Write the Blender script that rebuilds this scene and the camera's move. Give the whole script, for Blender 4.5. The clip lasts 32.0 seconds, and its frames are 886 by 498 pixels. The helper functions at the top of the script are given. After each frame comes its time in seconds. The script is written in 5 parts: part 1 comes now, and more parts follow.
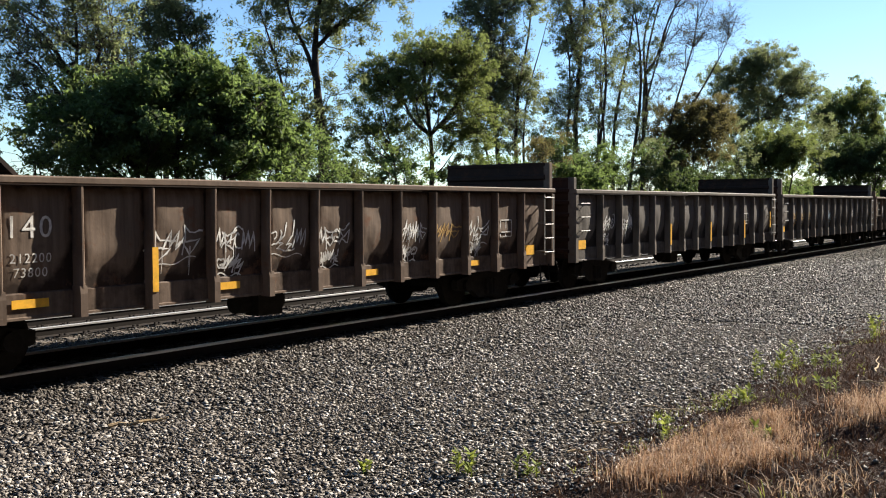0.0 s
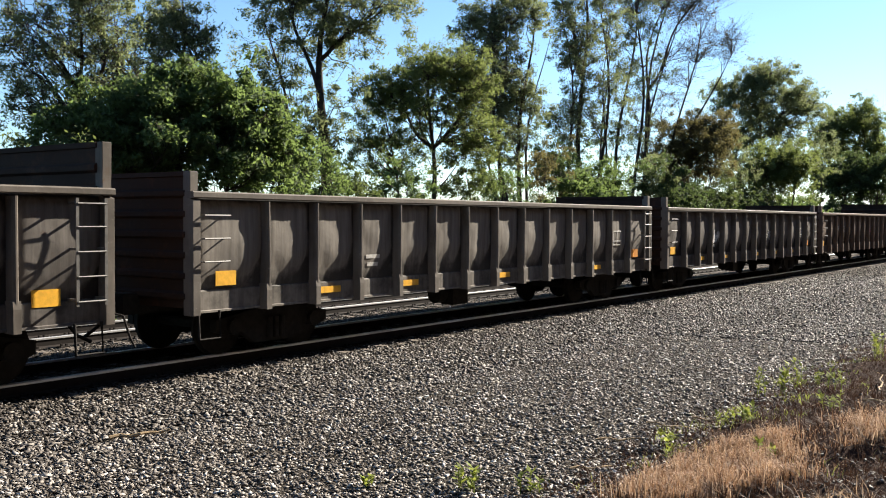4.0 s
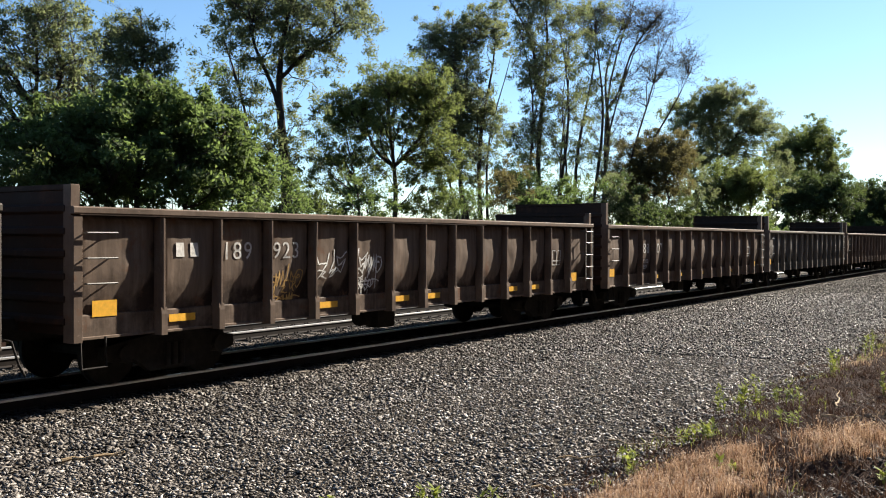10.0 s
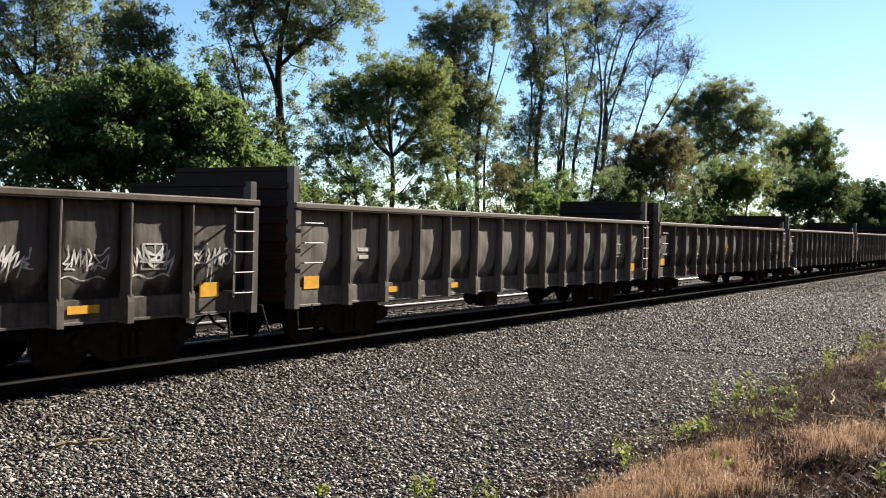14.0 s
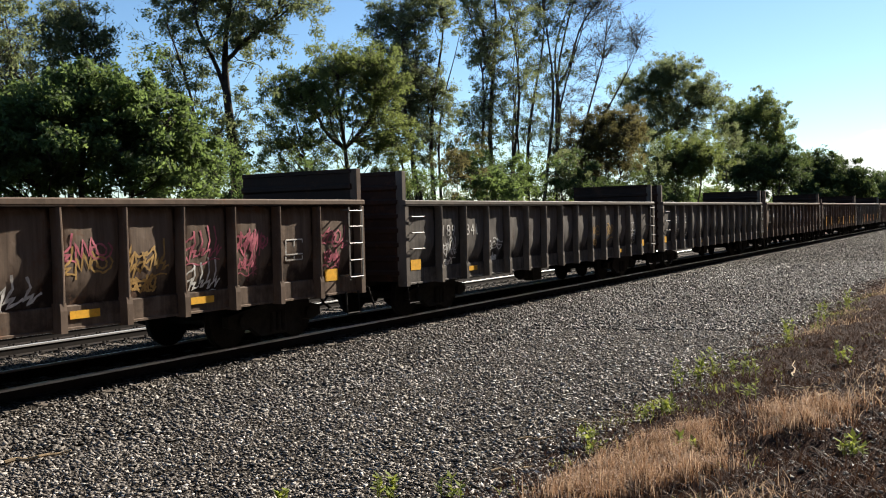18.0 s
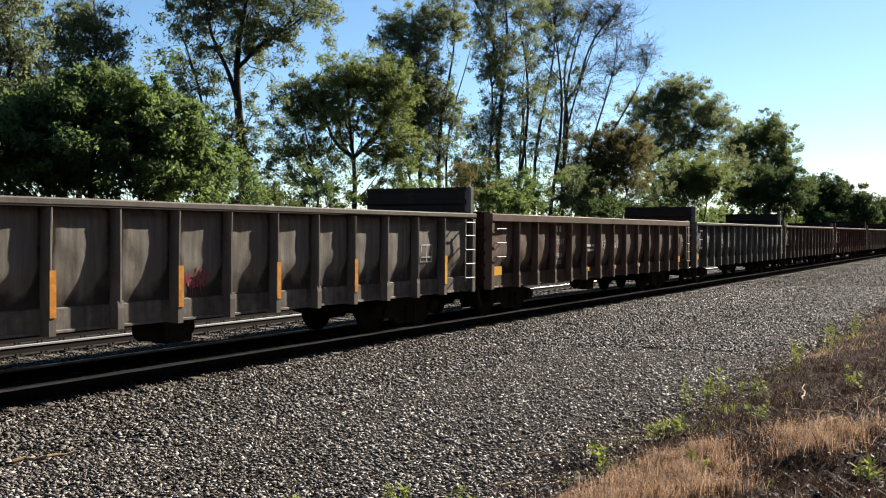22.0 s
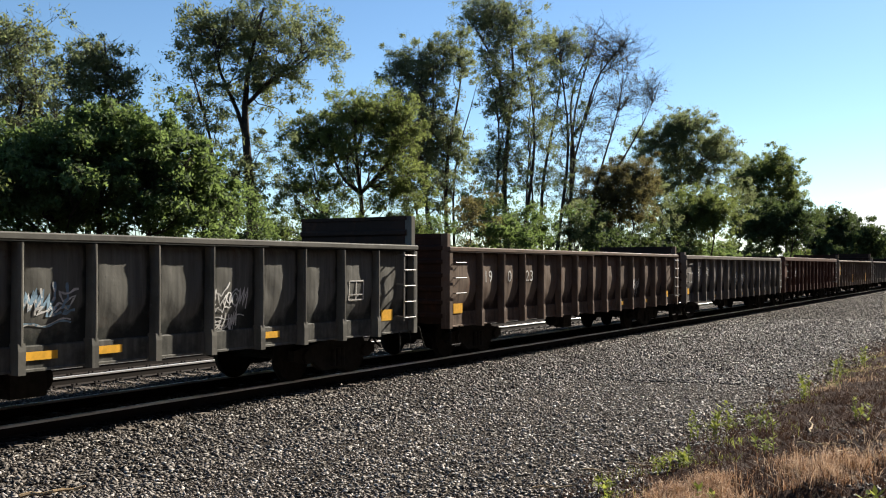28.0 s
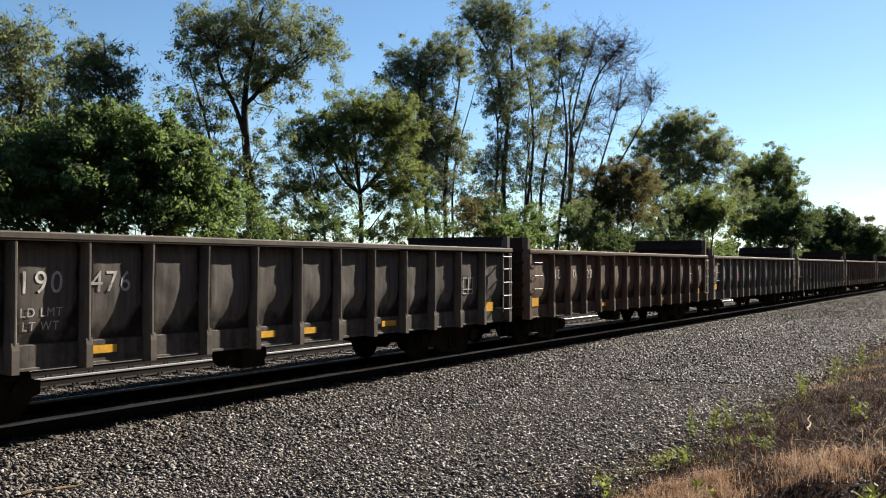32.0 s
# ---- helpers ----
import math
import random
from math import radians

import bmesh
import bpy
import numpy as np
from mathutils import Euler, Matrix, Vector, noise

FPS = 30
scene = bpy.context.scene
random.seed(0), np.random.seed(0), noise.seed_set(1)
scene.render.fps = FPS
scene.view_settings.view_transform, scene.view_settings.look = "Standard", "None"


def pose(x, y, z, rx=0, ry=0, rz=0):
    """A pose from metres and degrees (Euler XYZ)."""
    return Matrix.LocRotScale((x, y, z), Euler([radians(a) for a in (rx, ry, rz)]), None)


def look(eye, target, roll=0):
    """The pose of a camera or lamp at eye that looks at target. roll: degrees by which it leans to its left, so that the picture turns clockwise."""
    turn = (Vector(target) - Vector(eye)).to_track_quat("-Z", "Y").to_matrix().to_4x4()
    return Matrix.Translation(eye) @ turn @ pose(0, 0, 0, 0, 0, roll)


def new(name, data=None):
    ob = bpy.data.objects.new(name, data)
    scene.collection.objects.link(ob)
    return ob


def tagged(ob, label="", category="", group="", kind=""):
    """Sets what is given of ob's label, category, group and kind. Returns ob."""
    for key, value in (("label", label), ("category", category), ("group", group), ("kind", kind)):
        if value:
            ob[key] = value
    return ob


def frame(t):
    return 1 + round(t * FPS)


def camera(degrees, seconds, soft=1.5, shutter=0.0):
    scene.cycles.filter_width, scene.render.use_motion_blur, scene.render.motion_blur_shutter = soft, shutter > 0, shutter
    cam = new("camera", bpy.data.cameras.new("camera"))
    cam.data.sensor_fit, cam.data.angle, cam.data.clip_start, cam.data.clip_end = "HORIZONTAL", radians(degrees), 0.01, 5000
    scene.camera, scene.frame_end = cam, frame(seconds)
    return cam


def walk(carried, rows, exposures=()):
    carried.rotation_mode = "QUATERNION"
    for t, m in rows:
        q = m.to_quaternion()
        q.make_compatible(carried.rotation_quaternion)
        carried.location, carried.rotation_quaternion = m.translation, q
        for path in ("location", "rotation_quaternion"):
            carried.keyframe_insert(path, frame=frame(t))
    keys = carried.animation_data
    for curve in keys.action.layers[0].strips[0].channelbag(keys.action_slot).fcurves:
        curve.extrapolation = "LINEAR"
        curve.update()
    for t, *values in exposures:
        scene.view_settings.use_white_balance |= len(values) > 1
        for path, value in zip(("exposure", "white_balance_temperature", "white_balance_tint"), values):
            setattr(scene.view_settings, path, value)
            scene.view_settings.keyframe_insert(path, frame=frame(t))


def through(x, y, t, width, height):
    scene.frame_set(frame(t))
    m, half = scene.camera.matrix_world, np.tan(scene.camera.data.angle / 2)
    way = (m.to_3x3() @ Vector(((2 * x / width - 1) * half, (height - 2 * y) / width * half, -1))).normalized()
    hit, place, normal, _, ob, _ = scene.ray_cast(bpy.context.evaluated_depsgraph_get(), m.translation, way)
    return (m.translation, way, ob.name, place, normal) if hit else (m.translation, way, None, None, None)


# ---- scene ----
# Axes: x runs along the track, y across it away from the camera, z up from the ballast.
LENS = 49.52
EYE = Vector((0.0, 0.0, 2.20))
# seconds, turn to the left of +y, tilt up, roll (degrees), sway of the eye (metres)
PATH = [
    (0, -54.56, -2.53, -0.29, -0.097, -0.054, 0.001), (0.5, -54.55, -2.62, -0.22, -0.097, -0.051, 0.001), (1, -54.55, -2.62, -0.14, -0.095, -0.047, 0.001),
    (1.5, -54.54, -2.50, -0.01, -0.093, -0.041, 0.002), (2, -54.54, -2.30, 0.11, -0.094, -0.035, 0.004), (2.5, -54.55, -2.10, 0.22, -0.098, -0.029, 0.006),
    (3, -54.53, -1.92, 0.25, -0.102, -0.025, 0.007), (3.5, -54.51, -1.78, 0.28, -0.105, -0.022, 0.008), (5.5, -54.50, -1.70, 0.11, -0.101, -0.041, 0.008),
    (6, -54.77, -1.68, 0.05, -0.087, -0.045, 0.007), (6.5, -55.18, -1.59, -0.01, -0.072, -0.048, 0.007), (7, -55.69, -1.44, -0.10, -0.059, -0.048, 0.006),
    (7.5, -56.18, -1.30, -0.08, -0.054, -0.043, 0.005), (8, -56.48, -1.15, -0.02, -0.053, -0.034, 0.004), (8.5, -56.58, -0.97, 0.07, -0.054, -0.024, 0.003),
    (9, -56.64, -0.80, 0.14, -0.056, -0.014, 0.002), (9.5, -56.72, -0.67, 0.16, -0.058, -0.004, 0.002), (10, -56.81, -0.63, 0.22, -0.060, 0.004, 0.002),
    (10.5, -56.90, -0.63, 0.25, -0.061, 0.009, 0.002), (11, -56.95, -0.61, 0.18, -0.059, 0.009, 0.002), (11.5, -56.93, -0.61, 0.23, -0.055, 0.008, 0.002),
    (12, -56.95, -0.72, 0.38, -0.051, 0.011, 0.001), (12.5, -56.98, -0.84, 0.63, -0.051, 0.019, 0.001), (13, -57.03, -0.95, 0.90, -0.053, 0.029, -0.000),
    (13.5, -57.08, -1.09, 1.16, -0.057, 0.038, -0.001), (14, -57.09, -1.14, 1.33, -0.059, 0.045, -0.001), (14.5, -57.15, -1.05, 1.36, -0.059, 0.049, -0.000),
    (16.5, -58.75, -0.19, 0.45, 0.117, 0.088, 0.007), (17, -59.18, -0.62, -0.14, 0.126, 0.090, 0.007), (17.5, -59.37, -1.40, -1.01, 0.133, 0.090, 0.008),
    (18, -59.47, -1.82, -1.42, 0.137, 0.089, 0.008), (18.5, -59.54, -1.73, -1.23, 0.141, 0.088, 0.007), (19, -59.59, -1.56, -0.89, 0.146, 0.089, 0.006),
    (19.5, -59.65, -1.39, -0.57, 0.152, 0.096, 0.006), (20, -59.68, -1.30, -0.26, 0.150, 0.108, 0.007), (20.5, -59.71, -1.24, -0.09, 0.139, 0.128, 0.009),
    (21, -59.65, -1.20, 0.11, 0.118, 0.154, 0.009), (21.5, -59.50, -1.16, 0.24, 0.093, 0.180, 0.007), (22, -59.34, -1.08, 0.35, 0.070, 0.199, 0.004),
    (22.5, -59.22, -0.96, 0.40, 0.054, 0.209, 0.002), (23, -59.19, -0.78, 0.44, 0.043, 0.212, 0.000), (23.5, -59.19, -0.63, 0.41, 0.034, 0.211, -0.001),
    (24, -59.17, -0.46, 0.39, 0.027, 0.209, -0.003), (24.5, -59.14, -0.29, 0.39, 0.025, 0.204, -0.005), (25, -59.10, -0.13, 0.34, 0.028, 0.196, -0.006),
    (25.5, -59.10, 0.08, 0.30, 0.035, 0.189, -0.007), (27.5, -58.86, 0.89, 0.11, 0.043, 0.145, -0.010), (28, -58.86, 1.00, 0.09, 0.037, 0.143, -0.011),
    (28.5, -58.85, 1.02, 0.09, 0.029, 0.140, -0.012), (29, -58.84, 1.02, 0.10, 0.018, 0.138, -0.013), (29.5, -58.84, 1.03, 0.12, 0.005, 0.136, -0.015),
    (30, -58.83, 1.05, 0.23, -0.009, 0.135, -0.017), (30.5, -58.83, 1.07, 0.27, -0.021, 0.133, -0.019), (31, -58.82, 1.07, 0.30, -0.029, 0.132, -0.020),
    (31.5, -58.87, 1.04, 0.24, -0.028, 0.130, -0.019), (32, -58.94, 0.99, 0.11, -0.024, 0.128, -0.018),
]


def aim(turn, tilt, roll, eye=EYE):
    a, b = radians(turn), radians(tilt)
    ahead = Vector((-math.sin(a) * math.cos(b), math.cos(a) * math.cos(b), math.sin(b)))
    return look(eye, eye + ahead, roll)


cam = camera(LENS, 32.0, soft=1.05)
walk(cam, [(t, aim(a, b, c, EYE + Vector((x, y, z)))) for t, a, b, c, x, y, z in PATH], exposures=[(0.0, 1.62), (1.0, 1.57), (2.0, 1.84), (3.0, 1.79), (6.0, 1.82), (8.0, 1.83), (9.0, 1.52), (10.0, 1.65), (12.0, 1.68), (14.5, 1.68), (17.0, 1.39), (19.0, 1.39), (22.0, 1.45), (25.0, 1.47), (28.0, 1.42), (30.0, 1.41), (32.0, 1.35)])

# ---- light ----
SUN = Vector((5.3, -1.14, 3.1)).normalized()
elevation = math.asin(SUN.z)
azimuth = math.atan2(SUN.x, SUN.y)
world = bpy.data.worlds.new("world")
scene.world = world
world.use_nodes = True
wn = world.node_tree.nodes
sky = wn.new("ShaderNodeTexSky")
sky.sky_type, sky.sun_disc = "NISHITA", False
sky.sun_elevation, sky.sun_rotation = elevation, azimuth
sky.air_density, sky.dust_density, sky.ozone_density = 0.85, 0.1, 2.5
tone = wn.new("ShaderNodeHueSaturation")
tone.inputs["Saturation"].default_value = 1.06
tint = wn.new("ShaderNodeMix")
tint.data_type, tint.blend_type = "RGBA", "MULTIPLY"
tint.inputs[0].default_value, tint.inputs[7].default_value = 1.0, (0.95, 1.02, 1.03, 1)
world.node_tree.links.new(sky.outputs[0], tone.inputs["Color"])
world.node_tree.links.new(tone.outputs[0], tint.inputs[6])
world.node_tree.links.new(tint.outputs[2], wn["Background"].inputs[0])
wn["Background"].inputs[1].default_value = 0.054
sun = new("sun", bpy.data.lights.new("sun", "SUN"))
sun.data.energy, sun.data.angle, sun.data.color = 5.0, radians(0.6), (1.0, 0.912, 0.785)
sun.matrix_world = look((0, 0, 60), Vector((0, 0, 60)) - SUN)


# ---- materials ----
def material(name):
    m = bpy.data.materials.new(name)
    m.use_nodes = True
    return m, m.node_tree.nodes, m.node_tree.links, m.node_tree.nodes["Principled BSDF"]


def noise_node(nodes, links, vector, scale, detail=4.0, rough=0.55):
    n = nodes.new("ShaderNodeTexNoise")
    n.inputs["Scale"].default_value, n.inputs["Detail"].default_value = scale, detail
    n.inputs["Roughness"].default_value = rough
    if vector:
        links.new(vector, n.inputs["Vector"])
    return n.outputs["Fac"]


def ramp(nodes, links, fac, stops):
    r = nodes.new("ShaderNodeValToRGB")
    while len(r.color_ramp.elements) < len(stops):
        r.color_ramp.elements.new(0.5)
    for e, (p, c) in zip(r.color_ramp.elements, stops):
        e.position, e.color = p, (*c, 1)
    links.new(fac, r.inputs[0])
    return r.outputs[0]


def blend(nodes, links, fac, a, b, kind="MIX"):
    m = nodes.new("ShaderNodeMix")
    m.data_type, m.blend_type = "RGBA", kind
    for value, at in ((fac, 0), (a, 6), (b, 7)):
        if hasattr(value, "is_output"):
            links.new(value, m.inputs[at])
        else:
            m.inputs[at].default_value = value if at == 0 else (*value, 1)
    return m.outputs[2]


def bumped(nodes, links, bsdf, height, strength, distance):
    b = nodes.new("ShaderNodeBump")
    b.inputs["Strength"].default_value, b.inputs["Distance"].default_value = strength, distance
    links.new(height, b.inputs["Height"])
    links.new(b.outputs[0], bsdf.inputs["Normal"])


def spread(nodes, links, scale=(1, 1, 1), shift=True):
    """Object coordinates, moved about by each object's own chance."""
    tc = nodes.new("ShaderNodeTexCoord")
    mp = nodes.new("ShaderNodeMapping")
    mp.inputs["Scale"].default_value = scale
    links.new(tc.outputs["Object"], mp.inputs["Vector"])
    if shift:
        oi, mu = nodes.new("ShaderNodeObjectInfo"), nodes.new("ShaderNodeVectorMath")
        mu.operation = "MULTIPLY"
        mu.inputs[1].default_value = (37.0, 53.0, 71.0)
        links.new(oi.outputs["Random"], mu.inputs[0])
        links.new(mu.outputs[0], mp.inputs["Location"])
    return mp.outputs[0]


def car_paint(name, base, dust, rust, rust_from=0.56, lit_bulge=None):
    """Old car paint: dust, rust blooms, streaks and scrapes; bulges get a paler tone that paints sunlight in."""
    m, n, l, b = material(name)
    v = spread(n, l)
    streaks = spread(n, l, (7.0, 7.0, 0.55))
    big = noise_node(n, l, v, 1.3, 5, 0.6)
    fine = noise_node(n, l, v, 16, 6, 0.7)
    run = noise_node(n, l, streaks, 1.6, 4, 0.6)
    c = ramp(n, l, big, [(0.30, base), (0.72, dust)])
    c = blend(n, l, ramp(n, l, run, [(0.52, (0, 0, 0)), (0.78, (0.6, 0.6, 0.6))]), c, dust)
    # Bulges take a paler tone, flats stay dark: sun contrast painted into the colour.
    if lit_bulge:
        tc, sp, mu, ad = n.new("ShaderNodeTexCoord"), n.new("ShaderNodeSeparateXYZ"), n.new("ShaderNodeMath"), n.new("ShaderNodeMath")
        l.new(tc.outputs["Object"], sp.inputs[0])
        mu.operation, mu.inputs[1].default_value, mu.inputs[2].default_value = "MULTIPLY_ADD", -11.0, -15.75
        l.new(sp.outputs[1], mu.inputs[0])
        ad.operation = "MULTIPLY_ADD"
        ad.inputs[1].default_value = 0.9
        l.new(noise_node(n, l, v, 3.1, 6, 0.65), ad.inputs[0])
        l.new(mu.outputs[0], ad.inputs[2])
        # worn is that painted sunlit tone, varied by the streaks
        worn = blend(n, l, ramp(n, l, run, [(0.35, (0, 0, 0)), (0.7, (1, 1, 1))]), tuple(x * 0.7 for x in lit_bulge), tuple(x * 1.2 for x in lit_bulge))
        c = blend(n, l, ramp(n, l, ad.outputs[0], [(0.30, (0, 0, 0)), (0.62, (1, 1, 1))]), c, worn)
    patch = noise_node(n, l, v, 2.3, 8, 0.72)
    c = blend(n, l, ramp(n, l, patch, [(rust_from, (0, 0, 0)), (rust_from + 0.10, (0.85, 0.85, 0.85))]), c, rust)
    c = blend(n, l, ramp(n, l, fine, [(0.60, (0, 0, 0)), (0.72, (0.5, 0.5, 0.5))]), c, tuple(x * 1.5 for x in dust))
    l.new(c, b.inputs["Base Color"])
    l.new(ramp(n, l, big, [(0.3, (0.6, 0.6, 0.6)), (0.7, (0.9, 0.9, 0.9))]), b.inputs["Roughness"])
    b.inputs["Specular IOR Level"].default_value = 0.1
    bumped(n, l, b, noise_node(n, l, v, 5, 5, 0.55), 0.3, 0.02)
    return m


# last colour of each: the painted-in sunlit tone of the bulges
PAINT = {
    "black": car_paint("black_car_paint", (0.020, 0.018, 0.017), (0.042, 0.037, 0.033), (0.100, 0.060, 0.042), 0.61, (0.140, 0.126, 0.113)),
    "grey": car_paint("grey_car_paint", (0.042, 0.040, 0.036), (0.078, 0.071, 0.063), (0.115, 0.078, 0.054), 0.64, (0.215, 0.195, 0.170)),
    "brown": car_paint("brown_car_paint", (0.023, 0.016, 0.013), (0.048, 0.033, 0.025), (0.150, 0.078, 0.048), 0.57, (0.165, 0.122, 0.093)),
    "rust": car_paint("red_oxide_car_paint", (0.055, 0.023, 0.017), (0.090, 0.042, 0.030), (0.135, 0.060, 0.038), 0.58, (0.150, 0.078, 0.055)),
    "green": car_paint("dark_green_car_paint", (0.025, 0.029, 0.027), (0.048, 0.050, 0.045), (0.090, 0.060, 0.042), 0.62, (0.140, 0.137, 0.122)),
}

DUSTY = {
    "black": car_paint("dusty_black_frame_paint", (0.083, 0.072, 0.060), (0.186, 0.162, 0.138), (0.118, 0.072, 0.048), 0.62),
    "grey": car_paint("dusty_grey_frame_paint", (0.103, 0.091, 0.079), (0.208, 0.187, 0.161), (0.124, 0.083, 0.058), 0.64),
    "brown": car_paint("dusty_brown_frame_paint", (0.083, 0.058, 0.043), (0.186, 0.138, 0.106), (0.152, 0.078, 0.044), 0.58),
    "rust": car_paint("dusty_red_oxide_frame_paint", (0.060, 0.028, 0.019), (0.120, 0.062, 0.046), (0.102, 0.041, 0.024), 0.56),
    "green": car_paint("dusty_green_frame_paint", (0.076, 0.074, 0.066), (0.173, 0.167, 0.146), (0.110, 0.070, 0.046), 0.64),
}


def plain(name, color, rough=0.6, metal=0.0, grain=0.25, scale=8.0, bump=0.15, size=0.01):
    m, n, l, b = material(name)
    v = spread(n, l)
    f = noise_node(n, l, v, scale, 6, 0.65)
    lo, hi = tuple(x * (1 - grain) for x in color), tuple(min(1, x * (1 + grain)) for x in color)
    l.new(ramp(n, l, f, [(0.3, lo), (0.7, hi)]), b.inputs["Base Color"])
    b.inputs["Roughness"].default_value, b.inputs["Metallic"].default_value = rough, metal
    b.inputs["Specular IOR Level"].default_value = 0.5 if rough < 0.5 else 0.2
    bumped(n, l, b, f, bump, size)
    return m


SOOT = car_paint("sooty_brown_end_paint", (0.028, 0.017, 0.013), (0.046, 0.029, 0.022), (0.068, 0.034, 0.022), 0.54)
STEEL = plain("dark_oily_steel", (0.020, 0.018, 0.016), 0.9, 0.0, 0.4)
RAIL_HEAD = plain("polished_rail_steel", (0.60, 0.59, 0.57), 0.32, 0.5, 0.08, 20, 0.05, 0.002)
RAIL_SIDE = plain("rusty_rail_steel", (0.015, 0.011, 0.009), 0.9, 0.0, 0.4, 12)
YELLOW = plain("yellow_reflective_sheet", (0.80, 0.42, 0.03), 0.45, 0.0, 0.2, 9)
ORANGE = plain("worn_orange_sheet", (0.62, 0.25, 0.04), 0.55, 0.0, 0.35, 9)
WHITE = plain("white_stencil_paint", (0.62, 0.60, 0.56), 0.6, 0.0, 0.3, 14)
SPRAY = plain("pale_spray_paint", (0.66, 0.65, 0.62), 0.6, 0.0, 0.35, 9)
PINK = plain("pink_spray_paint", (0.45, 0.12, 0.16), 0.6, 0.0, 0.35, 9)
GOLD = plain("ochre_spray_paint", (0.42, 0.26, 0.09), 0.6, 0.0, 0.35, 9)
TAN = plain("faded_tan_mural_paint", (0.36, 0.27, 0.19), 0.6, 0.0, 0.4, 7)
UMBER = plain("faded_umber_mural_paint", (0.13, 0.068, 0.042), 0.6, 0.0, 0.4, 7)
BLUE = plain("pale_blue_spray_paint", (0.22, 0.33, 0.42), 0.6, 0.0, 0.35, 9)
GALV = plain("worn_bright_steel", (0.14, 0.135, 0.125), 0.5, 0.2, 0.3, 9)
TIE = plain("weathered_tie_wood", (0.115, 0.095, 0.078), 0.9, 0.0, 0.5, 9, 0.5, 0.02)
BARK = plain("grey_brown_bark", (0.050, 0.039, 0.031), 0.9, 0.0, 0.45, 5, 0.6, 0.03)
ROOF = plain("brown_roofing", (0.035, 0.024, 0.019), 0.9, 0.0, 0.4, 6)
STRAW = plain("dead_stalk", (0.36, 0.26, 0.15), 0.8, 0.0, 0.3, 9)


def leaf_stuff(name, dark, light, through, amount=0.45, tone_=True):
    """Thin leaves that let some light through; each has its own tone."""
    m, n, l, b = material(name)
    geo = n.new("ShaderNodeNewGeometry")
    c = ramp(n, l, geo.outputs["Random Per Island"], [(0.0, dark), (0.75, light), (1.0, tuple(min(1, x * 1.4) for x in light))])
    tc = n.new("ShaderNodeTexCoord")
    f = noise_node(n, l, tc.outputs["Object"], 0.9, 3, 0.6)
    c = c if not tone_ else blend(n, l, 1.0, c, ramp(n, l, f, [(0.36, (0.55, 0.62, 0.55)), (0.62, (1.28, 1.25, 1.15))]), "MULTIPLY")
    l.new(c, b.inputs["Base Color"])
    b.inputs["Roughness"].default_value = 0.75
    b.inputs["Specular IOR Level"].default_value = 0.2
    tr, mx = n.new("ShaderNodeBsdfTranslucent"), n.new("ShaderNodeMixShader")
    l.new(blend(n, l, 0.75, c, through), tr.inputs["Color"])
    mx.inputs[0].default_value = amount
    l.new(b.outputs[0], mx.inputs[1])
    l.new(tr.outputs[0], mx.inputs[2])
    l.new(mx.outputs[0], n["Material Output"].inputs["Surface"])
    return m


LEAF = {
    "mid": leaf_stuff("green_leaves", (0.034, 0.050, 0.022), (0.086, 0.110, 0.048), (0.18, 0.23, 0.062), 0.45),
    "dark": leaf_stuff("dark_green_leaves", (0.039, 0.061, 0.032), (0.094, 0.136, 0.061), (0.215, 0.30, 0.082), 0.47),
    "deep": leaf_stuff("deep_green_leaves", (0.024, 0.040, 0.022), (0.058, 0.084, 0.040), (0.12, 0.165, 0.05), 0.38),
    "lime": leaf_stuff("yellow_green_leaves", (0.048, 0.066, 0.026), (0.120, 0.148, 0.058), (0.25, 0.30, 0.085), 0.5),
    "olive": leaf_stuff("dull_olive_leaves", (0.052, 0.067, 0.038), (0.138, 0.160, 0.090), (0.28, 0.32, 0.135), 0.5),
    "russet": leaf_stuff("browning_leaves", (0.046, 0.044, 0.022), (0.104, 0.094, 0.044), (0.20, 0.175, 0.066), 0.48),
    "weed": leaf_stuff("weed_leaves", (0.080, 0.110, 0.026), (0.19, 0.23, 0.055), (0.33, 0.36, 0.07), 0.5, False),
    "stalk": leaf_stuff("reddish_dry_stalks", (0.050, 0.025, 0.016), (0.28, 0.185, 0.125), (0.30, 0.16, 0.08), 0.4, False),
    "head": leaf_stuff("pale_seed_heads", (0.12, 0.072, 0.052), (0.56, 0.44, 0.345), (0.50, 0.35, 0.22), 0.4, False),
    "straw": leaf_stuff("dry_grass_blades", (0.20, 0.135, 0.085), (0.58, 0.455, 0.325), (0.48, 0.32, 0.20), 0.4, False),
    "brown": leaf_stuff("dead_brown_litter", (0.010, 0.005, 0.004), (0.060, 0.033, 0.022), (0.065, 0.034, 0.020), 0.25, False),
}


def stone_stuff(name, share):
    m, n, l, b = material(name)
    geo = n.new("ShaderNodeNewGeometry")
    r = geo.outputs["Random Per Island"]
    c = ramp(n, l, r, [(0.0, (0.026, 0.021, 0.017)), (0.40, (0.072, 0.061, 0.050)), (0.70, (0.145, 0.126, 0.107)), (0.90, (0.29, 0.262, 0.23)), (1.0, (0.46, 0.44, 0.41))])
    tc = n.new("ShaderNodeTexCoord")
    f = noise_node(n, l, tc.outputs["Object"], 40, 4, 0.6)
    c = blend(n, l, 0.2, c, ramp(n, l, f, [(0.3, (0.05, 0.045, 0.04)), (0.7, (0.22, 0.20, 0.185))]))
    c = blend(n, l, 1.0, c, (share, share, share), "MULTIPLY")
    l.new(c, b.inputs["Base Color"])
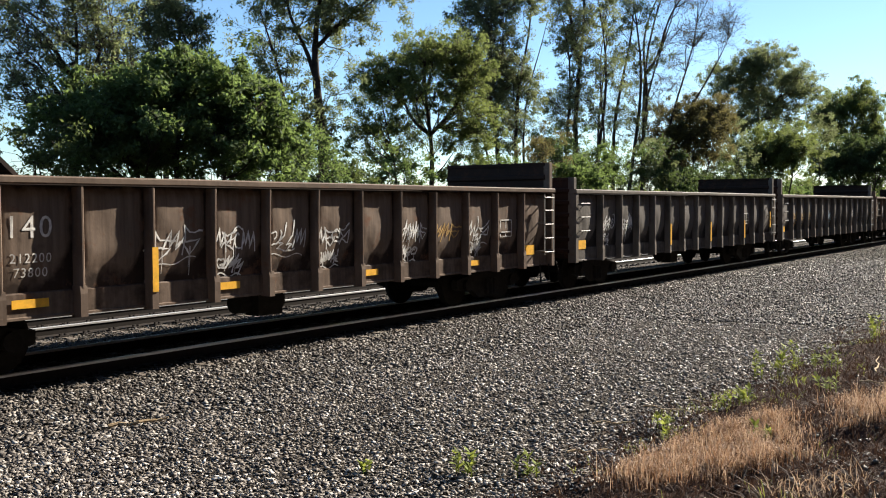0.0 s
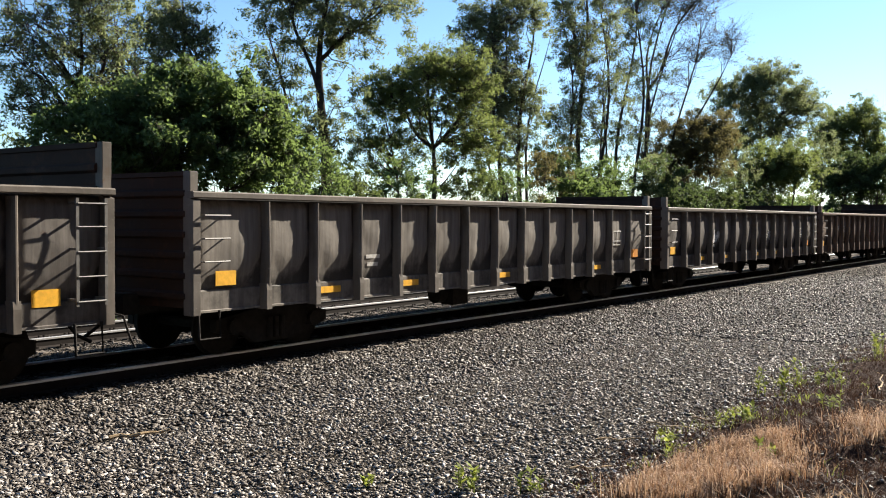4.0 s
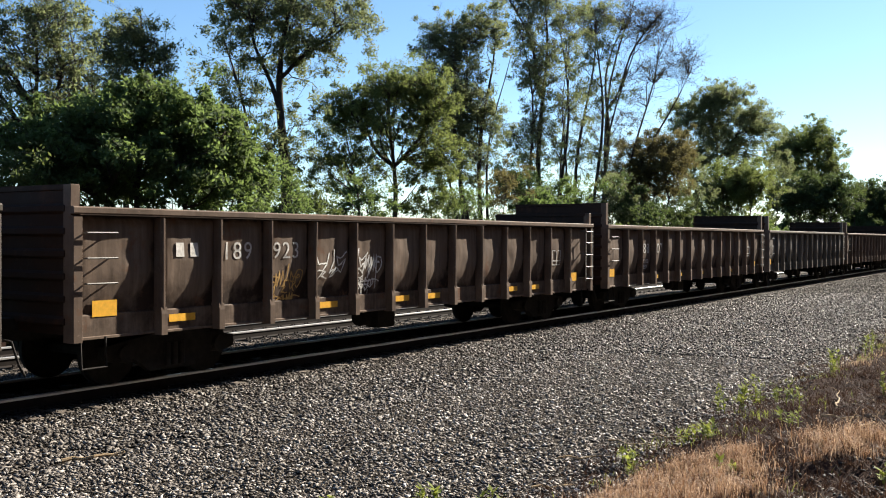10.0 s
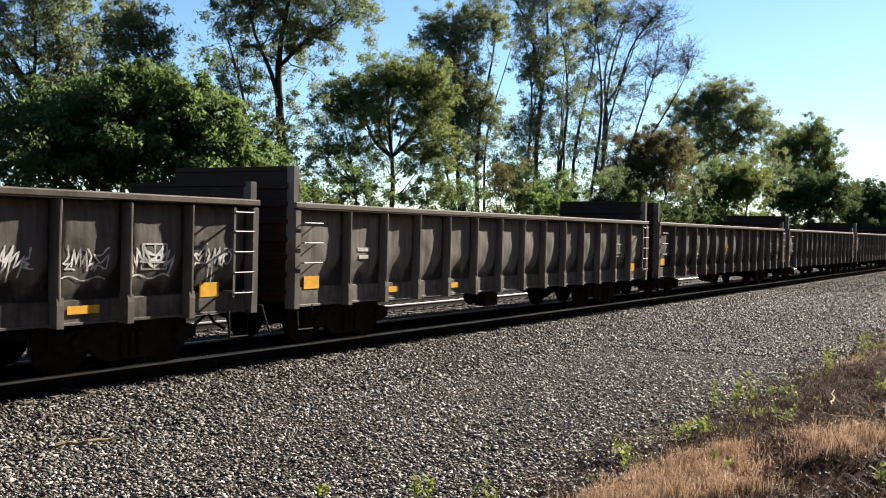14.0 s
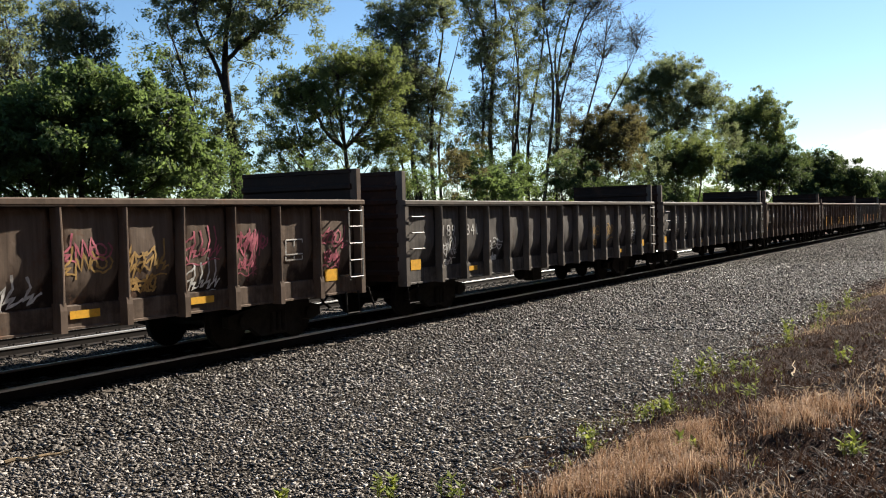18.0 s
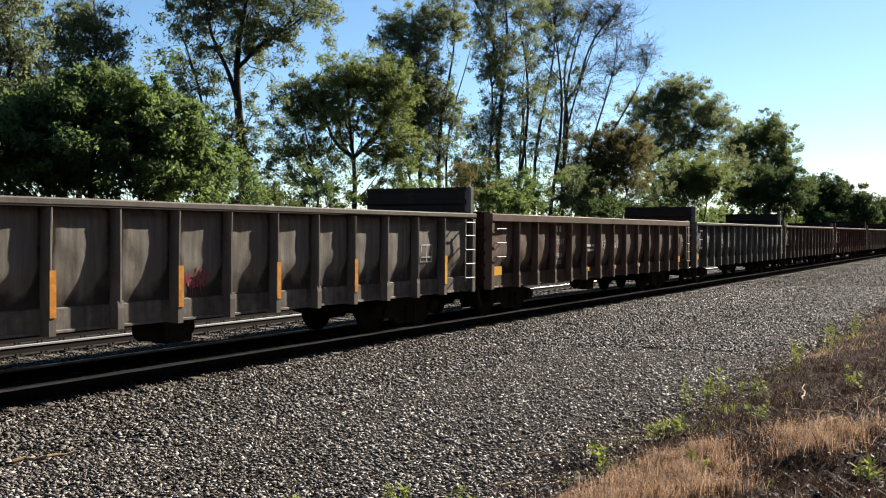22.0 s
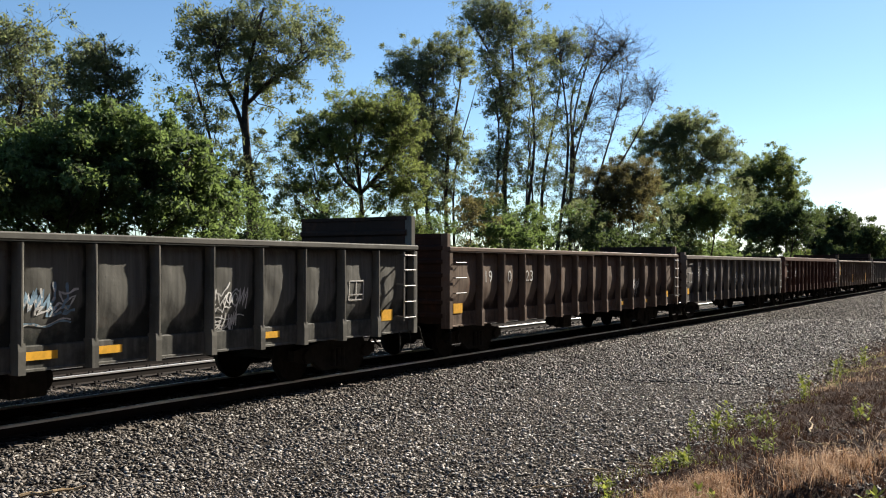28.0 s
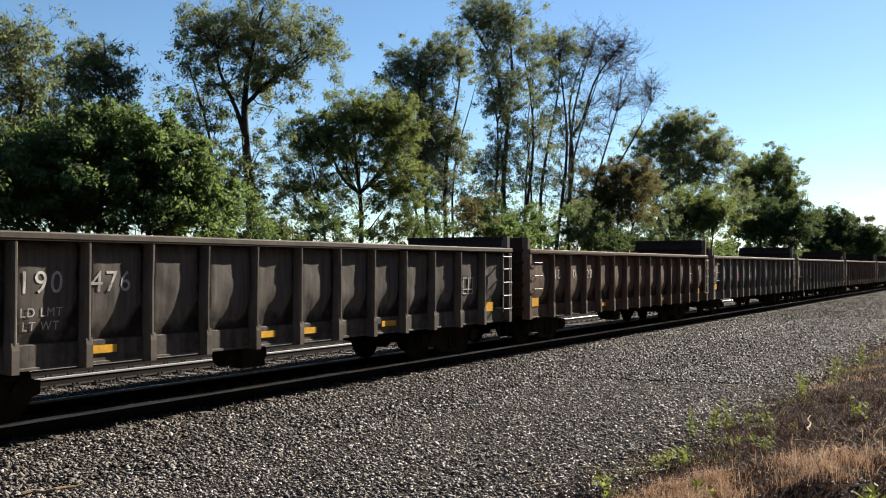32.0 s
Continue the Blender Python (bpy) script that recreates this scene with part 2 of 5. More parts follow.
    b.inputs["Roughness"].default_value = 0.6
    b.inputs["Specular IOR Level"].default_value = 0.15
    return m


STONE = stone_stuff("grey_ballast_stone", 1.0)
# Darker STONE: train's shade put into the colour; also dark stones on the bank.
DARKSTONE = stone_stuff("shade_toned_dark_stone", 0.5)
# STONE at about a third of its tone, for stones further along
FARSTONE = stone_stuff("darker_far_ballast_stone", 0.36)
WALK = stone_stuff("brownish_walkway_stone", 1.42)


def gravel_ground():
    m, n, l, b = material("gravel_bed")
    tc = n.new("ShaderNodeTexCoord")
    v = tc.outputs["Object"]
    vo = n.new("ShaderNodeTexVoronoi")
    vo.inputs["Scale"].default_value = 30
    l.new(v, vo.inputs["Vector"])
    sep = n.new("ShaderNodeSeparateColor")
    l.new(vo.outputs["Color"], sep.inputs[0])
    c = ramp(n, l, sep.outputs[0], [(0.0, (0.018, 0.015, 0.012)), (0.6, (0.054, 0.046, 0.038)), (1.0, (0.15, 0.13, 0.112))])
    big = noise_node(n, l, v, 0.5, 4, 0.6)
    c = blend(n, l, ramp(n, l, big, [(0.4, (0, 0, 0)), (0.7, (0.35, 0.35, 0.35))]), c, (0.050, 0.043, 0.036))
    l.new(c, b.inputs["Base Color"])
    b.inputs["Roughness"].default_value = 0.95
    b.inputs["Specular IOR Level"].default_value = 0.05
    inv = n.new("ShaderNodeMath")
    inv.operation = "SUBTRACT"
    inv.inputs[0].default_value = 1.0
    l.new(vo.outputs["Distance"], inv.inputs[1])
    bumped(n, l, b, inv.outputs[0], 1.0, 0.06)
    return m


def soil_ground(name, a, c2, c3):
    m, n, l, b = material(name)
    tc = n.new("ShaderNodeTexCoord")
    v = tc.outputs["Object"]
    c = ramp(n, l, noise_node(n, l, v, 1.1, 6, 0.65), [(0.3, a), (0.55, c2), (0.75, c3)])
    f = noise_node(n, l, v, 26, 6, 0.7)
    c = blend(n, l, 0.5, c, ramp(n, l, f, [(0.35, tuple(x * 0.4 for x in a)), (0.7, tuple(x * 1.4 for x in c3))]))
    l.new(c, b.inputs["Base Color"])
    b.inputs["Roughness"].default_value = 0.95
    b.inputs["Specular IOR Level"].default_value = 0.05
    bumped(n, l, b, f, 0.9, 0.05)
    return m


GRAVEL = gravel_ground()
BANK = soil_ground("brown_bank_soil", (0.013, 0.008, 0.006), (0.029, 0.016, 0.011), (0.058, 0.033, 0.023))
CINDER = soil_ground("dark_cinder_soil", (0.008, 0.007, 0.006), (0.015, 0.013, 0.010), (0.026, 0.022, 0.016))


# ---- mesh helpers ----
def box(bm, x0, x1, y0, y1, z0, z1):
    v = [bm.verts.new((x, y, z)) for z in (z0, z1) for x, y in ((x0, y0), (x1, y0), (x1, y1), (x0, y1))]
    for f in ((3, 2, 1, 0), (4, 5, 6, 7), (0, 1, 5, 4), (1, 2, 6, 5), (2, 3, 7, 6), (3, 0, 4, 7)):
        bm.faces.new([v[i] for i in f])


def prism(bm, outline, x0, x1):
    """A closed outline of (y, z), drawn along x."""
    a = [bm.verts.new((x0, y, z)) for y, z in outline]
    b = [bm.verts.new((x1, y, z)) for y, z in outline]
    k = len(outline)
    bm.faces.new(a[::-1])
    bm.faces.new(b)
    for i in range(k):
        bm.faces.new((a[i], a[(i + 1) % k], b[(i + 1) % k], b[i]))


def tube(bm, pts, radii, sides=6, closed=True):
    rings, n = [], len(pts)
    pts = [Vector(p) for p in pts]
    for i, p in enumerate(pts):
        d = (pts[min(i + 1, n - 1)] - pts[max(i - 1, 0)]).normalized()
        u = d.cross(Vector((0, 0, 1)) if abs(d.z) < 0.9 else Vector((1, 0, 0))).normalized()
        w = d.cross(u)
        r = radii[i] if hasattr(radii, "__len__") else radii
        rings.append([bm.verts.new(p + r * (math.cos(a) * u + math.sin(a) * w)) for a in (2 * math.pi * k / sides for k in range(sides))])
    for a, b in zip(rings, rings[1:]):
        for k in range(sides):
            bm.faces.new((a[k], a[(k + 1) % sides], b[(k + 1) % sides], b[k]))
    if closed:
        bm.faces.new(rings[0][::-1])
        bm.faces.new(rings[-1])


def disc(bm, x, y0, y1, z, r, sides=24):
    """A wheel-like drum with its axis across the track."""
    a = [bm.verts.new((x + r * math.cos(2 * math.pi * k / sides), y0, z + r * math.sin(2 * math.pi * k / sides))) for k in range(sides)]
    b = [bm.verts.new((v.co.x, y1, v.co.z)) for v in a]
    bm.faces.new(a)
    bm.faces.new(b[::-1])
    for k in range(sides):
        bm.faces.new((a[(k + 1) % sides], a[k], b[k], b[(k + 1) % sides]))


def meshed(bm, mat, name="mesh", bevel=0.0, smooth=False):
    if bevel:
        bmesh.ops.bevel(bm, geom=bm.edges[:], offset=bevel, segments=1, affect="EDGES", clamp_overlap=True)
    bmesh.ops.recalc_face_normals(bm, faces=bm.faces[:])
    me = bpy.data.meshes.new(name)
    bm.to_mesh(me)
    bm.free()
    for one in mat if isinstance(mat, (list, tuple)) else [mat]:
        me.materials.append(one)
    if smooth:
        me.polygons.foreach_set("use_smooth", [True] * len(me.polygons))
    return me


def part(name, me, parent, m=None, label=""):
    ob = new(name, me)
    ob.parent = parent
    if m is not None:
        ob.matrix_basis = m
    return tagged(ob, label)


def raw_mesh(name, verts, faces, mat, smooth=False):
    """A mesh from numpy arrays of triangles or quads."""
    me = bpy.data.meshes.new(name)
    k = faces.shape[1]
    me.vertices.add(len(verts))
    me.vertices.foreach_set("co", np.asarray(verts, np.float32).ravel())
    me.loops.add(faces.size)
    me.loops.foreach_set("vertex_index", faces.astype(np.int32).ravel())
    me.polygons.add(len(faces))
    me.polygons.foreach_set("loop_start", np.arange(0, faces.size, k, dtype=np.int32))
    me.polygons.foreach_set("loop_total", np.full(len(faces), k, np.int32))
    if smooth:
        me.polygons.foreach_set("use_smooth", np.ones(len(faces), bool))
    me.update(calc_edges=True)
    me.materials.append(mat)
    return me



# ---- ground ----
TRACK = 12.5
RAIL_TOP = 0.06
BED = -0.155          # ballast level at the ties


def ease(f):
    f = min(1.0, max(0.0, f))
    return f * f * (3 - 2 * f)


def land(x, y):
    """Height of the ground, with an added hill behind the camera."""
    bank = 0.62 * min(1.0, max(0.0, (3.75 - y + 0.18 * math.sin(x * 0.9) + 0.1 * math.sin(x * 2.3)) / 3.6)) ** 0.9
    bed = BED * ease((y - 4.0) / 7.0)
    if y > TRACK + 5.6:
        bed = BED - 0.45 * min(1.0, (y - TRACK - 5.6) / 2.0)
    lump = 0.02 * noise.noise((x * 0.7, y * 0.7, 0)) + ((0.07 * noise.noise((x * 1.7, y * 1.7, 3)) + 0.045 * noise.noise((x * 4.1, y * 4.1, 5)) * min(1.0, max(0.0, (16 - x) / 2))) * min(1.0, (3.9 - y) / 0.5) if y < 3.9 else 0)
    if y > 22:
        bed += 0.5 * noise.noise((x * 0.05, y * 0.05, 1))
    # unseen hill added behind the camera to block sky light from the cars
    if y < -5:
        f = min(1.0, (-5 - y) / 22)
        bank += 34 * f * f * (3 - 2 * f)
    return bank + bed + (lump if abs(x) < 200 else 0)


def steps(stops):
    out = []
    for a, b, d in stops:
        out += [a + (b - a) * i / max(1, round((b - a) / d)) for i in range(max(1, round((b - a) / d)))]
    return out + [stops[-1][1]]


def ground():
    xs = steps([(-2500, -200, 200), (-200, -20, 20), (-20, 4, 0.6), (4, 16, 0.15), (16, 40, 0.5), (40, 120, 2), (120, 400, 20), (400, 3000, 200)])
    ys = steps([(-2500, -100, 200), (-100, -4, 4), (-4, 4, 0.14), (4, 11, 0.35), (11, 16, 0.25), (16, 40, 3), (40, 200, 20), (200, 3000, 200)])
    verts = [(x, y, land(x, y)) for y in ys for x in xs]
    w = len(xs)
    faces = [(j * w + i, j * w + i + 1, (j + 1) * w + i + 1, (j + 1) * w + i) for j in range(len(ys) - 1) for i in range(w - 1)]
    me = raw_mesh("ground", np.array(verts), np.array(faces), BANK, True)
    me.materials.append(GRAVEL)
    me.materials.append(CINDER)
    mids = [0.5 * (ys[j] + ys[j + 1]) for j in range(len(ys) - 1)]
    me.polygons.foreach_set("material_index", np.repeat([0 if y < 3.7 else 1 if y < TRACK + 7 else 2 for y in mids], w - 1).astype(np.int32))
    return tagged(new("ground", me), "grey gravel beside the track with a brown soil bank and an added hill out of view", "ground", kind="structure")


ground()


def far_cloud():
    """A low white cloud, kilometres away."""
    m, n, l, b = material("white_cloud")
    tc, sp = n.new("ShaderNodeTexCoord"), n.new("ShaderNodeSeparateXYZ")
    l.new(tc.outputs["Object"], sp.inputs[0])
    stretch = n.new("ShaderNodeMapping")
    stretch.inputs["Scale"].default_value = (1, 0.004, 0.012)
    l.new(tc.outputs["Object"], stretch.inputs["Vector"])
    puff = noise_node(n, l, stretch.outputs[0], 1.6, 7, 0.6)
    # rises towards -y, fades at its rim
    slope, low, shape = (n.new("ShaderNodeMath") for _ in range(3))
    slope.operation, slope.inputs[1].default_value = "MULTIPLY_ADD", -0.42
    l.new(sp.outputs[1], slope.inputs[0])
    slope.inputs[2].default_value = 32.0
    low.operation = "SUBTRACT"
    l.new(slope.outputs[0], low.inputs[0])
    l.new(sp.outputs[2], low.inputs[1])
    shape.operation, shape.inputs[1].default_value = "MULTIPLY_ADD", 0.008
    l.new(low.outputs[0], shape.inputs[0])
    l.new(puff, shape.inputs[2])
    fac = ramp(n, l, shape.outputs[0], [(0.45, (0, 0, 0)), (0.72, (0.8, 0.8, 0.8))])
    # emission stands in for sunlight in the cloud, which lights itself
    em, tr, mx = n.new("ShaderNodeEmission"), n.new("ShaderNodeBsdfTransparent"), n.new("ShaderNodeMixShader")
    em.inputs["Color"].default_value, em.inputs["Strength"].default_value = (1.0, 0.98, 0.96, 1), 0.46
    l.new(fac, mx.inputs[0])
    l.new(tr.outputs[0], mx.inputs[1])
    l.new(em.outputs[0], mx.inputs[2])
    l.new(mx.outputs[0], n["Material Output"].inputs["Surface"])
    bm = bmesh.new()
    v = [bm.verts.new(p) for p in ((0, -900, -260), (0, 260, -260), (0, 260, 420), (0, -900, 420))]
    bm.faces.new(v)
    ob = tagged(new("backdrop", meshed(bm, m, "backdrop")), "low white cloud near the horizon", "cloud", kind="structure")
    ob.location = (2700, 310, 170)


far_cloud()


def track(name, mid, drop, first, last, plated):
    """Two rails on ties."""
    top = tagged(new(name), "straight railway track on wooden ties in grey ballast", "railway track", kind="structure")
    top.location = (0, mid, drop)
    for side in (-1, 1):
        y = side * 0.755
        bm = bmesh.new()
        prism(bm, [(y - 0.07, 0.122), (y + 0.07, 0.122), (y + 0.02, 0.15), (y + 0.02, 0.26), (y - 0.02, 0.26), (y - 0.02, 0.15)], -300, 1600)
        rail = part("rail", meshed(bm, RAIL_SIDE, "rail"), top)
        bm = bmesh.new()
        prism(bm, [(y - 0.035, 0.262), (y + 0.035, 0.262), (y + 0.035, 0.292), (y + 0.025, 0.30), (y - 0.025, 0.30), (y - 0.035, 0.292)], -300, 1600)
        part("rail_head", meshed(bm, RAIL_HEAD, "rail_head"), rail, label="polished steel running surface")
    bm = bmesh.new()
    box(bm, -0.115, 0.115, -1.30, 1.30, -0.08, 0.10)
    tie = meshed(bm, TIE, "tie", 0.012)
    bm = bmesh.new()
    for s in (-1, 1):
        box(bm, -0.09, 0.09, s * 0.755 - 0.17, s * 0.755 + 0.17, 0.10, 0.122)
        for dx in (-0.05, 0.05):
            for dy in (-0.1, 0.1):
                box(bm, dx - 0.015, dx + 0.015, s * 0.755 + dy - 0.02, s * 0.755 + dy + 0.02, 0.122, 0.16)
    plates = meshed(bm, RAIL_SIDE, "tie_plate")
    for i in range(first, last):
        m = pose(i * 0.53 + random.uniform(-0.03, 0.03), random.choice((0.03, 0.01, 0.04, -0.05, -0.12, -0.02, -0.26)) + random.uniform(-0.02, 0.02), random.uniform(-0.012, 0.004), 0, 0, random.uniform(-1, 1))
        part("tie", tie, top, m)
        if plated and -2 < i < 90:
            part("tie_plate", plates, top, pose(m.translation.x, 0, 0, 0, 0, 0))


track("track_1", TRACK, RAIL_TOP - 0.30, -8, 190, True)
track("track_2", TRACK + 4.1, RAIL_TOP - 0.30, 0, 110, True)

# ---- gondola cars ----
BODY, PITCH, FIRST = 16.3, 1.117, 1.50   # body length, post spacing, first post from the front end
POSTS = [-BODY / 2 + FIRST + i * PITCH for i in range(13)]
BAYS = [(-BODY / 2 + 0.08, POSTS[0])] + list(zip(POSTS, POSTS[1:])) + [(POSTS[-1], BODY / 2 - 0.08)]
LOW = 0.84                               # foot of the panels, above the body's datum
LIFT = 0.24                              # the body's datum above the rail


def bulge(u, v, depth, wob):
    """How far a panel is pushed out, for u, v in 0..1: a pillow that reaches from post to post and fades towards its foot."""
    right = 1.0 - 0.05 * math.sin(wob) - 0.22 * (1 - ease(v / 0.45))
    a = ease(u / 0.09) * ease((right - u) / 0.16)
    b = ease((v + 0.03) / (0.40 + 0.05 * math.sin(3 * wob))) * ease((1 - v) / 0.10)
    crown = 0.92 + 0.08 * (1 - (2 * u - 1) ** 2)
    dent = -0.008 + 0.022 * noise.noise((u * 2.2 + wob, v * 3, wob)) + 0.010 * noise.noise((u * 6, v * 8 + wob, wob))
    return depth * a * b * crown + dent * a * ease(v / 0.2) * ease((1 - v) / 0.13)


KINDS = [(0.068, 0.4), (0.076, 5.3), (0.058, 9.1), (0.070, 14.7), (0.074, 21.2), (0.062, 27.9)]


def skin(bay, kind, x, z, top=2.31):
    """y of the panel's face at x, z of the car."""
    x0, x1 = BAYS[bay]
    return -1.415 - bulge((x - x0) / (x1 - x0), (z - LOW) / (top - 0.11 - LOW), *KINDS[kind])


store = {}


def kept(key, make):
    if key not in store:
        store[key] = make()
    return store[key]


def panel_mesh(bay, kind, paint, top):
    high = top - 0.11
    x0, x1 = BAYS[bay]
    nx, nz = 14, 14
    bm = bmesh.new()
    rows = []
    for j in range(nz + 1):
        z = LOW + (high - LOW) * j / nz
        rows.append([bm.verts.new((x0 + (x1 - x0) * i / nx - (x0 + x1) / 2, skin(bay, kind, x0 + (x1 - x0) * i / nx, z, top), z)) for i in range(nx + 1)])
    for a, b in zip(rows, rows[1:]):
        for i in range(nx):
            bm.faces.new((a[i], a[i + 1], b[i + 1], b[i]))
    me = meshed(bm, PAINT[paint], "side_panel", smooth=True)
    return me


def post_mesh(paint, bent, top):
    bm = bmesh.new()
    n = 6
    sec = [(-0.042, -1.40), (-0.040, -1.545), (-0.030, -1.575), (-0.012, -1.592), (0.012, -1.592), (0.030, -1.575), (0.040, -1.545), (0.042, -1.40)]
    rings = []
    for i in range(n + 1):
        z = 0.50 + (top - 0.13 - 0.50) * i / n
        dx = bent * 0.02 * math.sin(3.0 * i / n)
        rings.append([bm.verts.new((x + dx, y, z)) for x, y in sec])
    for a, b in zip(rings, rings[1:]):
        for k in range(7):
            bm.faces.new((a[k], a[k + 1], b[k + 1], b[k]))
    bm.faces.new(rings[-1])
    prism(bm, [(-1.40, 0.50), (-1.60, 0.50), (-1.60, 0.80), (-1.585, 0.90), (-1.40, 0.90)], -0.054, 0.054)
    return meshed(bm, DUSTY[paint], "side_post")


def chord_mesh(paint, tall, top):
    bm = bmesh.new()
    z1 = top
    n = 24
    rings = []
    sec = [(-1.40, z1 - tall), (-1.585, z1 - tall), (-1.60, z1 - tall + 0.015), (-1.60, z1 - 0.02), (-1.58, z1), (-1.42, z1), (-1.40, z1 - 0.02)]
    for i in range(n + 1):
        x = -BODY / 2 + BODY * i / n
        w = 0.008 * noise.noise((x * 0.6, tall * 50, 0))
        rings.append([bm.verts.new((x, y + w, z + 0.7 * w)) for y, z in sec])
    k = len(sec)
    for a, b in zip(rings, rings[1:]):
        for i in range(k):
            bm.faces.new((a[i], a[(i + 1) % k], b[(i + 1) % k], b[i]))
    bm.faces.new(rings[0])
    bm.faces.new(rings[-1])
    return meshed(bm, DUSTY[paint], "top_chord")


def sill_mesh(paint):
    bm = bmesh.new()
    prism(bm, [(-1.36, 0.52), (-1.455, 0.52), (-1.455, 0.55), (-1.44, 0.56), (-1.44, 0.84), (-1.425, 0.86), (-1.36, 0.86)], -BODY / 2 + 0.06, BODY / 2 - 0.06)
    return meshed(bm, PAINT[paint], "side_sill")


def far_side_mesh(paint, top):
    bm = bmesh.new()
    box(bm, -BODY / 2, BODY / 2, 1.40, 1.47, 0.52, top)
    for x in POSTS:
        box(bm, x - 0.05, x + 0.05, 1.47, 1.57, 0.52, top - 0.11)
    box(bm, -BODY / 2, BODY / 2, 1.38, 1.58, top - 0.12, top + 0.005)
    return meshed(bm, PAINT[paint], "far_side")


def end_mesh(paint, height):
    """A pressed end wall with horizontal ribs, raised above the sides."""
    bm = bmesh.new()
    face = [(0.045, 0.60)]
    z = 0.78
    while z < height - 0.25:
        face += [(0.045, z - 0.07), (0.10, z - 0.035), (0.10, z + 0.035), (0.045, z + 0.07)]
        z += 0.30
    face += [(0.045, height - 0.08), (0.075, height - 0.07), (0.075, height)]
    outline = face + [(-x, zz) for x, zz in reversed(face)]
    a = [bm.verts.new((x, -1.40, zz)) for x, zz in outline]
    b = [bm.verts.new((x, 1.40, zz)) for x, zz in outline]
    k = len(outline)
    for q in range(k):
        bm.faces.new((a[q], a[(q + 1) % k], b[(q + 1) % k], b[q]))
    bm.faces.new(a)
    bm.faces.new(b)
    return meshed(bm, SOOT, "end_wall")


def corner_mesh(paint, height, top):
    """A corner post that runs on up beside the raised end."""
    bm = bmesh.new()
    out = [(-1.58, 0.50), (-1.58, top - 0.13), (-1.52, top - 0.12), (-1.52, max(height, top - 0.10)), (-1.36, max(height, top - 0.10)), (-1.36, 0.50)]
    prism(bm, out, -0.07, 0.07)
    return meshed(bm, DUSTY[paint], "corner_post", 0.006)


def floor_mesh(paint):
    bm = bmesh.new()
    box(bm, -BODY / 2 + 0.1, BODY / 2 - 0.1, -1.36, 1.38, 0.78, 0.86)
    box(bm, -BODY / 2 - 0.25, BODY / 2 + 0.25, -0.3, 0.3, 0.46, 0.78)
    for x in (-BODY / 2 + 2.6, -2.7, 0, 2.7, BODY / 2 - 2.6):
        box(bm, x - 0.1, x + 0.1, -1.34, 1.34, 0.52, 0.78)
    return meshed(bm, STEEL, "underframe")


def ladder_mesh():
    bm = bmesh.new()
    for x in (-0.21, 0.21):
        box(bm, x - 0.022, x + 0.022, -1.66, -1.645, 0.78, 2.17)
        for z in (0.85, 1.5, 2.1):
            box(bm, x - 0.012, x + 0.012, -1.645, -1.40, z, z + 0.03)
    for z in (0.84, 1.16, 1.48, 1.80, 2.10):
        tube(bm, [(-0.21, -1.66, z), (0.21, -1.66, z)], 0.013, 6)
    return meshed(bm, GALV, "ladder")


def grab_mesh():
    bm = bmesh.new()
    tube(bm, [(-0.24, -1.42, 0), (-0.24, -1.63, 0), (0.24, -1.63, 0), (0.24, -1.42, 0)], 0.014, 6)
    return meshed(bm, GALV, "grab_iron")


def stirrup_mesh():
    bm = bmesh.new()
    tube(bm, [(-0.2, -1.5, 0.55), (-0.2, -1.53, 0.14), (0.2, -1.53, 0.14), (0.2, -1.5, 0.55)], 0.02, 6)
    return meshed(bm, STEEL, "stirrup_step")


def coupler_mesh():
    bm = bmesh.new()
    box(bm, -0.1, 0.42, -0.09, 0.09, 0.50, 0.72)
    box(bm, 0.40, 0.62, -0.16, 0.12, 0.46, 0.76)
    tube(bm, [(0.1, -0.3, 0.55), (0.3, -0.36, 0.25), (0.58, -0.3, 0.12)], 0.03, 6)
    return meshed(bm, STEEL, "coupler", 0.01)


def lever_mesh():
    """The uncoupling rod across the end, with its handle at the corner."""
    bm = bmesh.new()
    tube(bm, [(0.1, -0.2, 0.66), (0.12, -1.35, 0.62), (0.14, -1.52, 0.60), (0.22, -1.56, 0.30), (0.30, -1.56, 0.16)], 0.016, 6)
    return meshed(bm, STEEL, "uncoupling_lever")


def truck_frame_mesh():
    bm = bmesh.new()
    for y in (-1.02, 1.02):
        out = [(-1.25, 0.40), (-1.25, 0.58), (-0.75, 0.66), (-0.35, 0.72), (0.35, 0.72), (0.75, 0.66), (1.25, 0.58), (1.25, 0.40), (1.05, 0.34), (0.75, 0.38), (0.42, 0.16), (-0.42, 0.16), (-0.75, 0.38), (-1.05, 0.34)]
        a = [bm.verts.new((x, y - 0.07, z)) for x, z in out]
        b = [bm.verts.new((x, y + 0.07, z)) for x, z in out]
        bm.faces.new(a)
        bm.faces.new(b[::-1])
        for i in range(len(out)):
            bm.faces.new((a[i], b[i], b[(i + 1) % len(out)], a[(i + 1) % len(out)]))
        for x in (-0.14, 0, 0.14):
            tube(bm, [(x, y - 0.1, 0.22), (x, y - 0.1, 0.56)], 0.05, 8)
        for x in (-0.9, 0.9):
            disc(bm, x, y - 0.14, y + 0.05, 0.46, 0.13, 12)
    box(bm, -0.2, 0.2, -1.0, 1.0, 0.42, 0.66)
    return meshed(bm, STEEL, "truck_frame")


def wheelset_mesh():
    bm = bmesh.new()
    for s in (-1, 1):
        disc(bm, 0, s * 0.72 - 0.06, s * 0.72 + 0.06, 0.455, 0.455, 32)
        disc(bm, 0, s * 0.68 - 0.02, s * 0.68 + 0.02, 0.455, 0.48, 32)
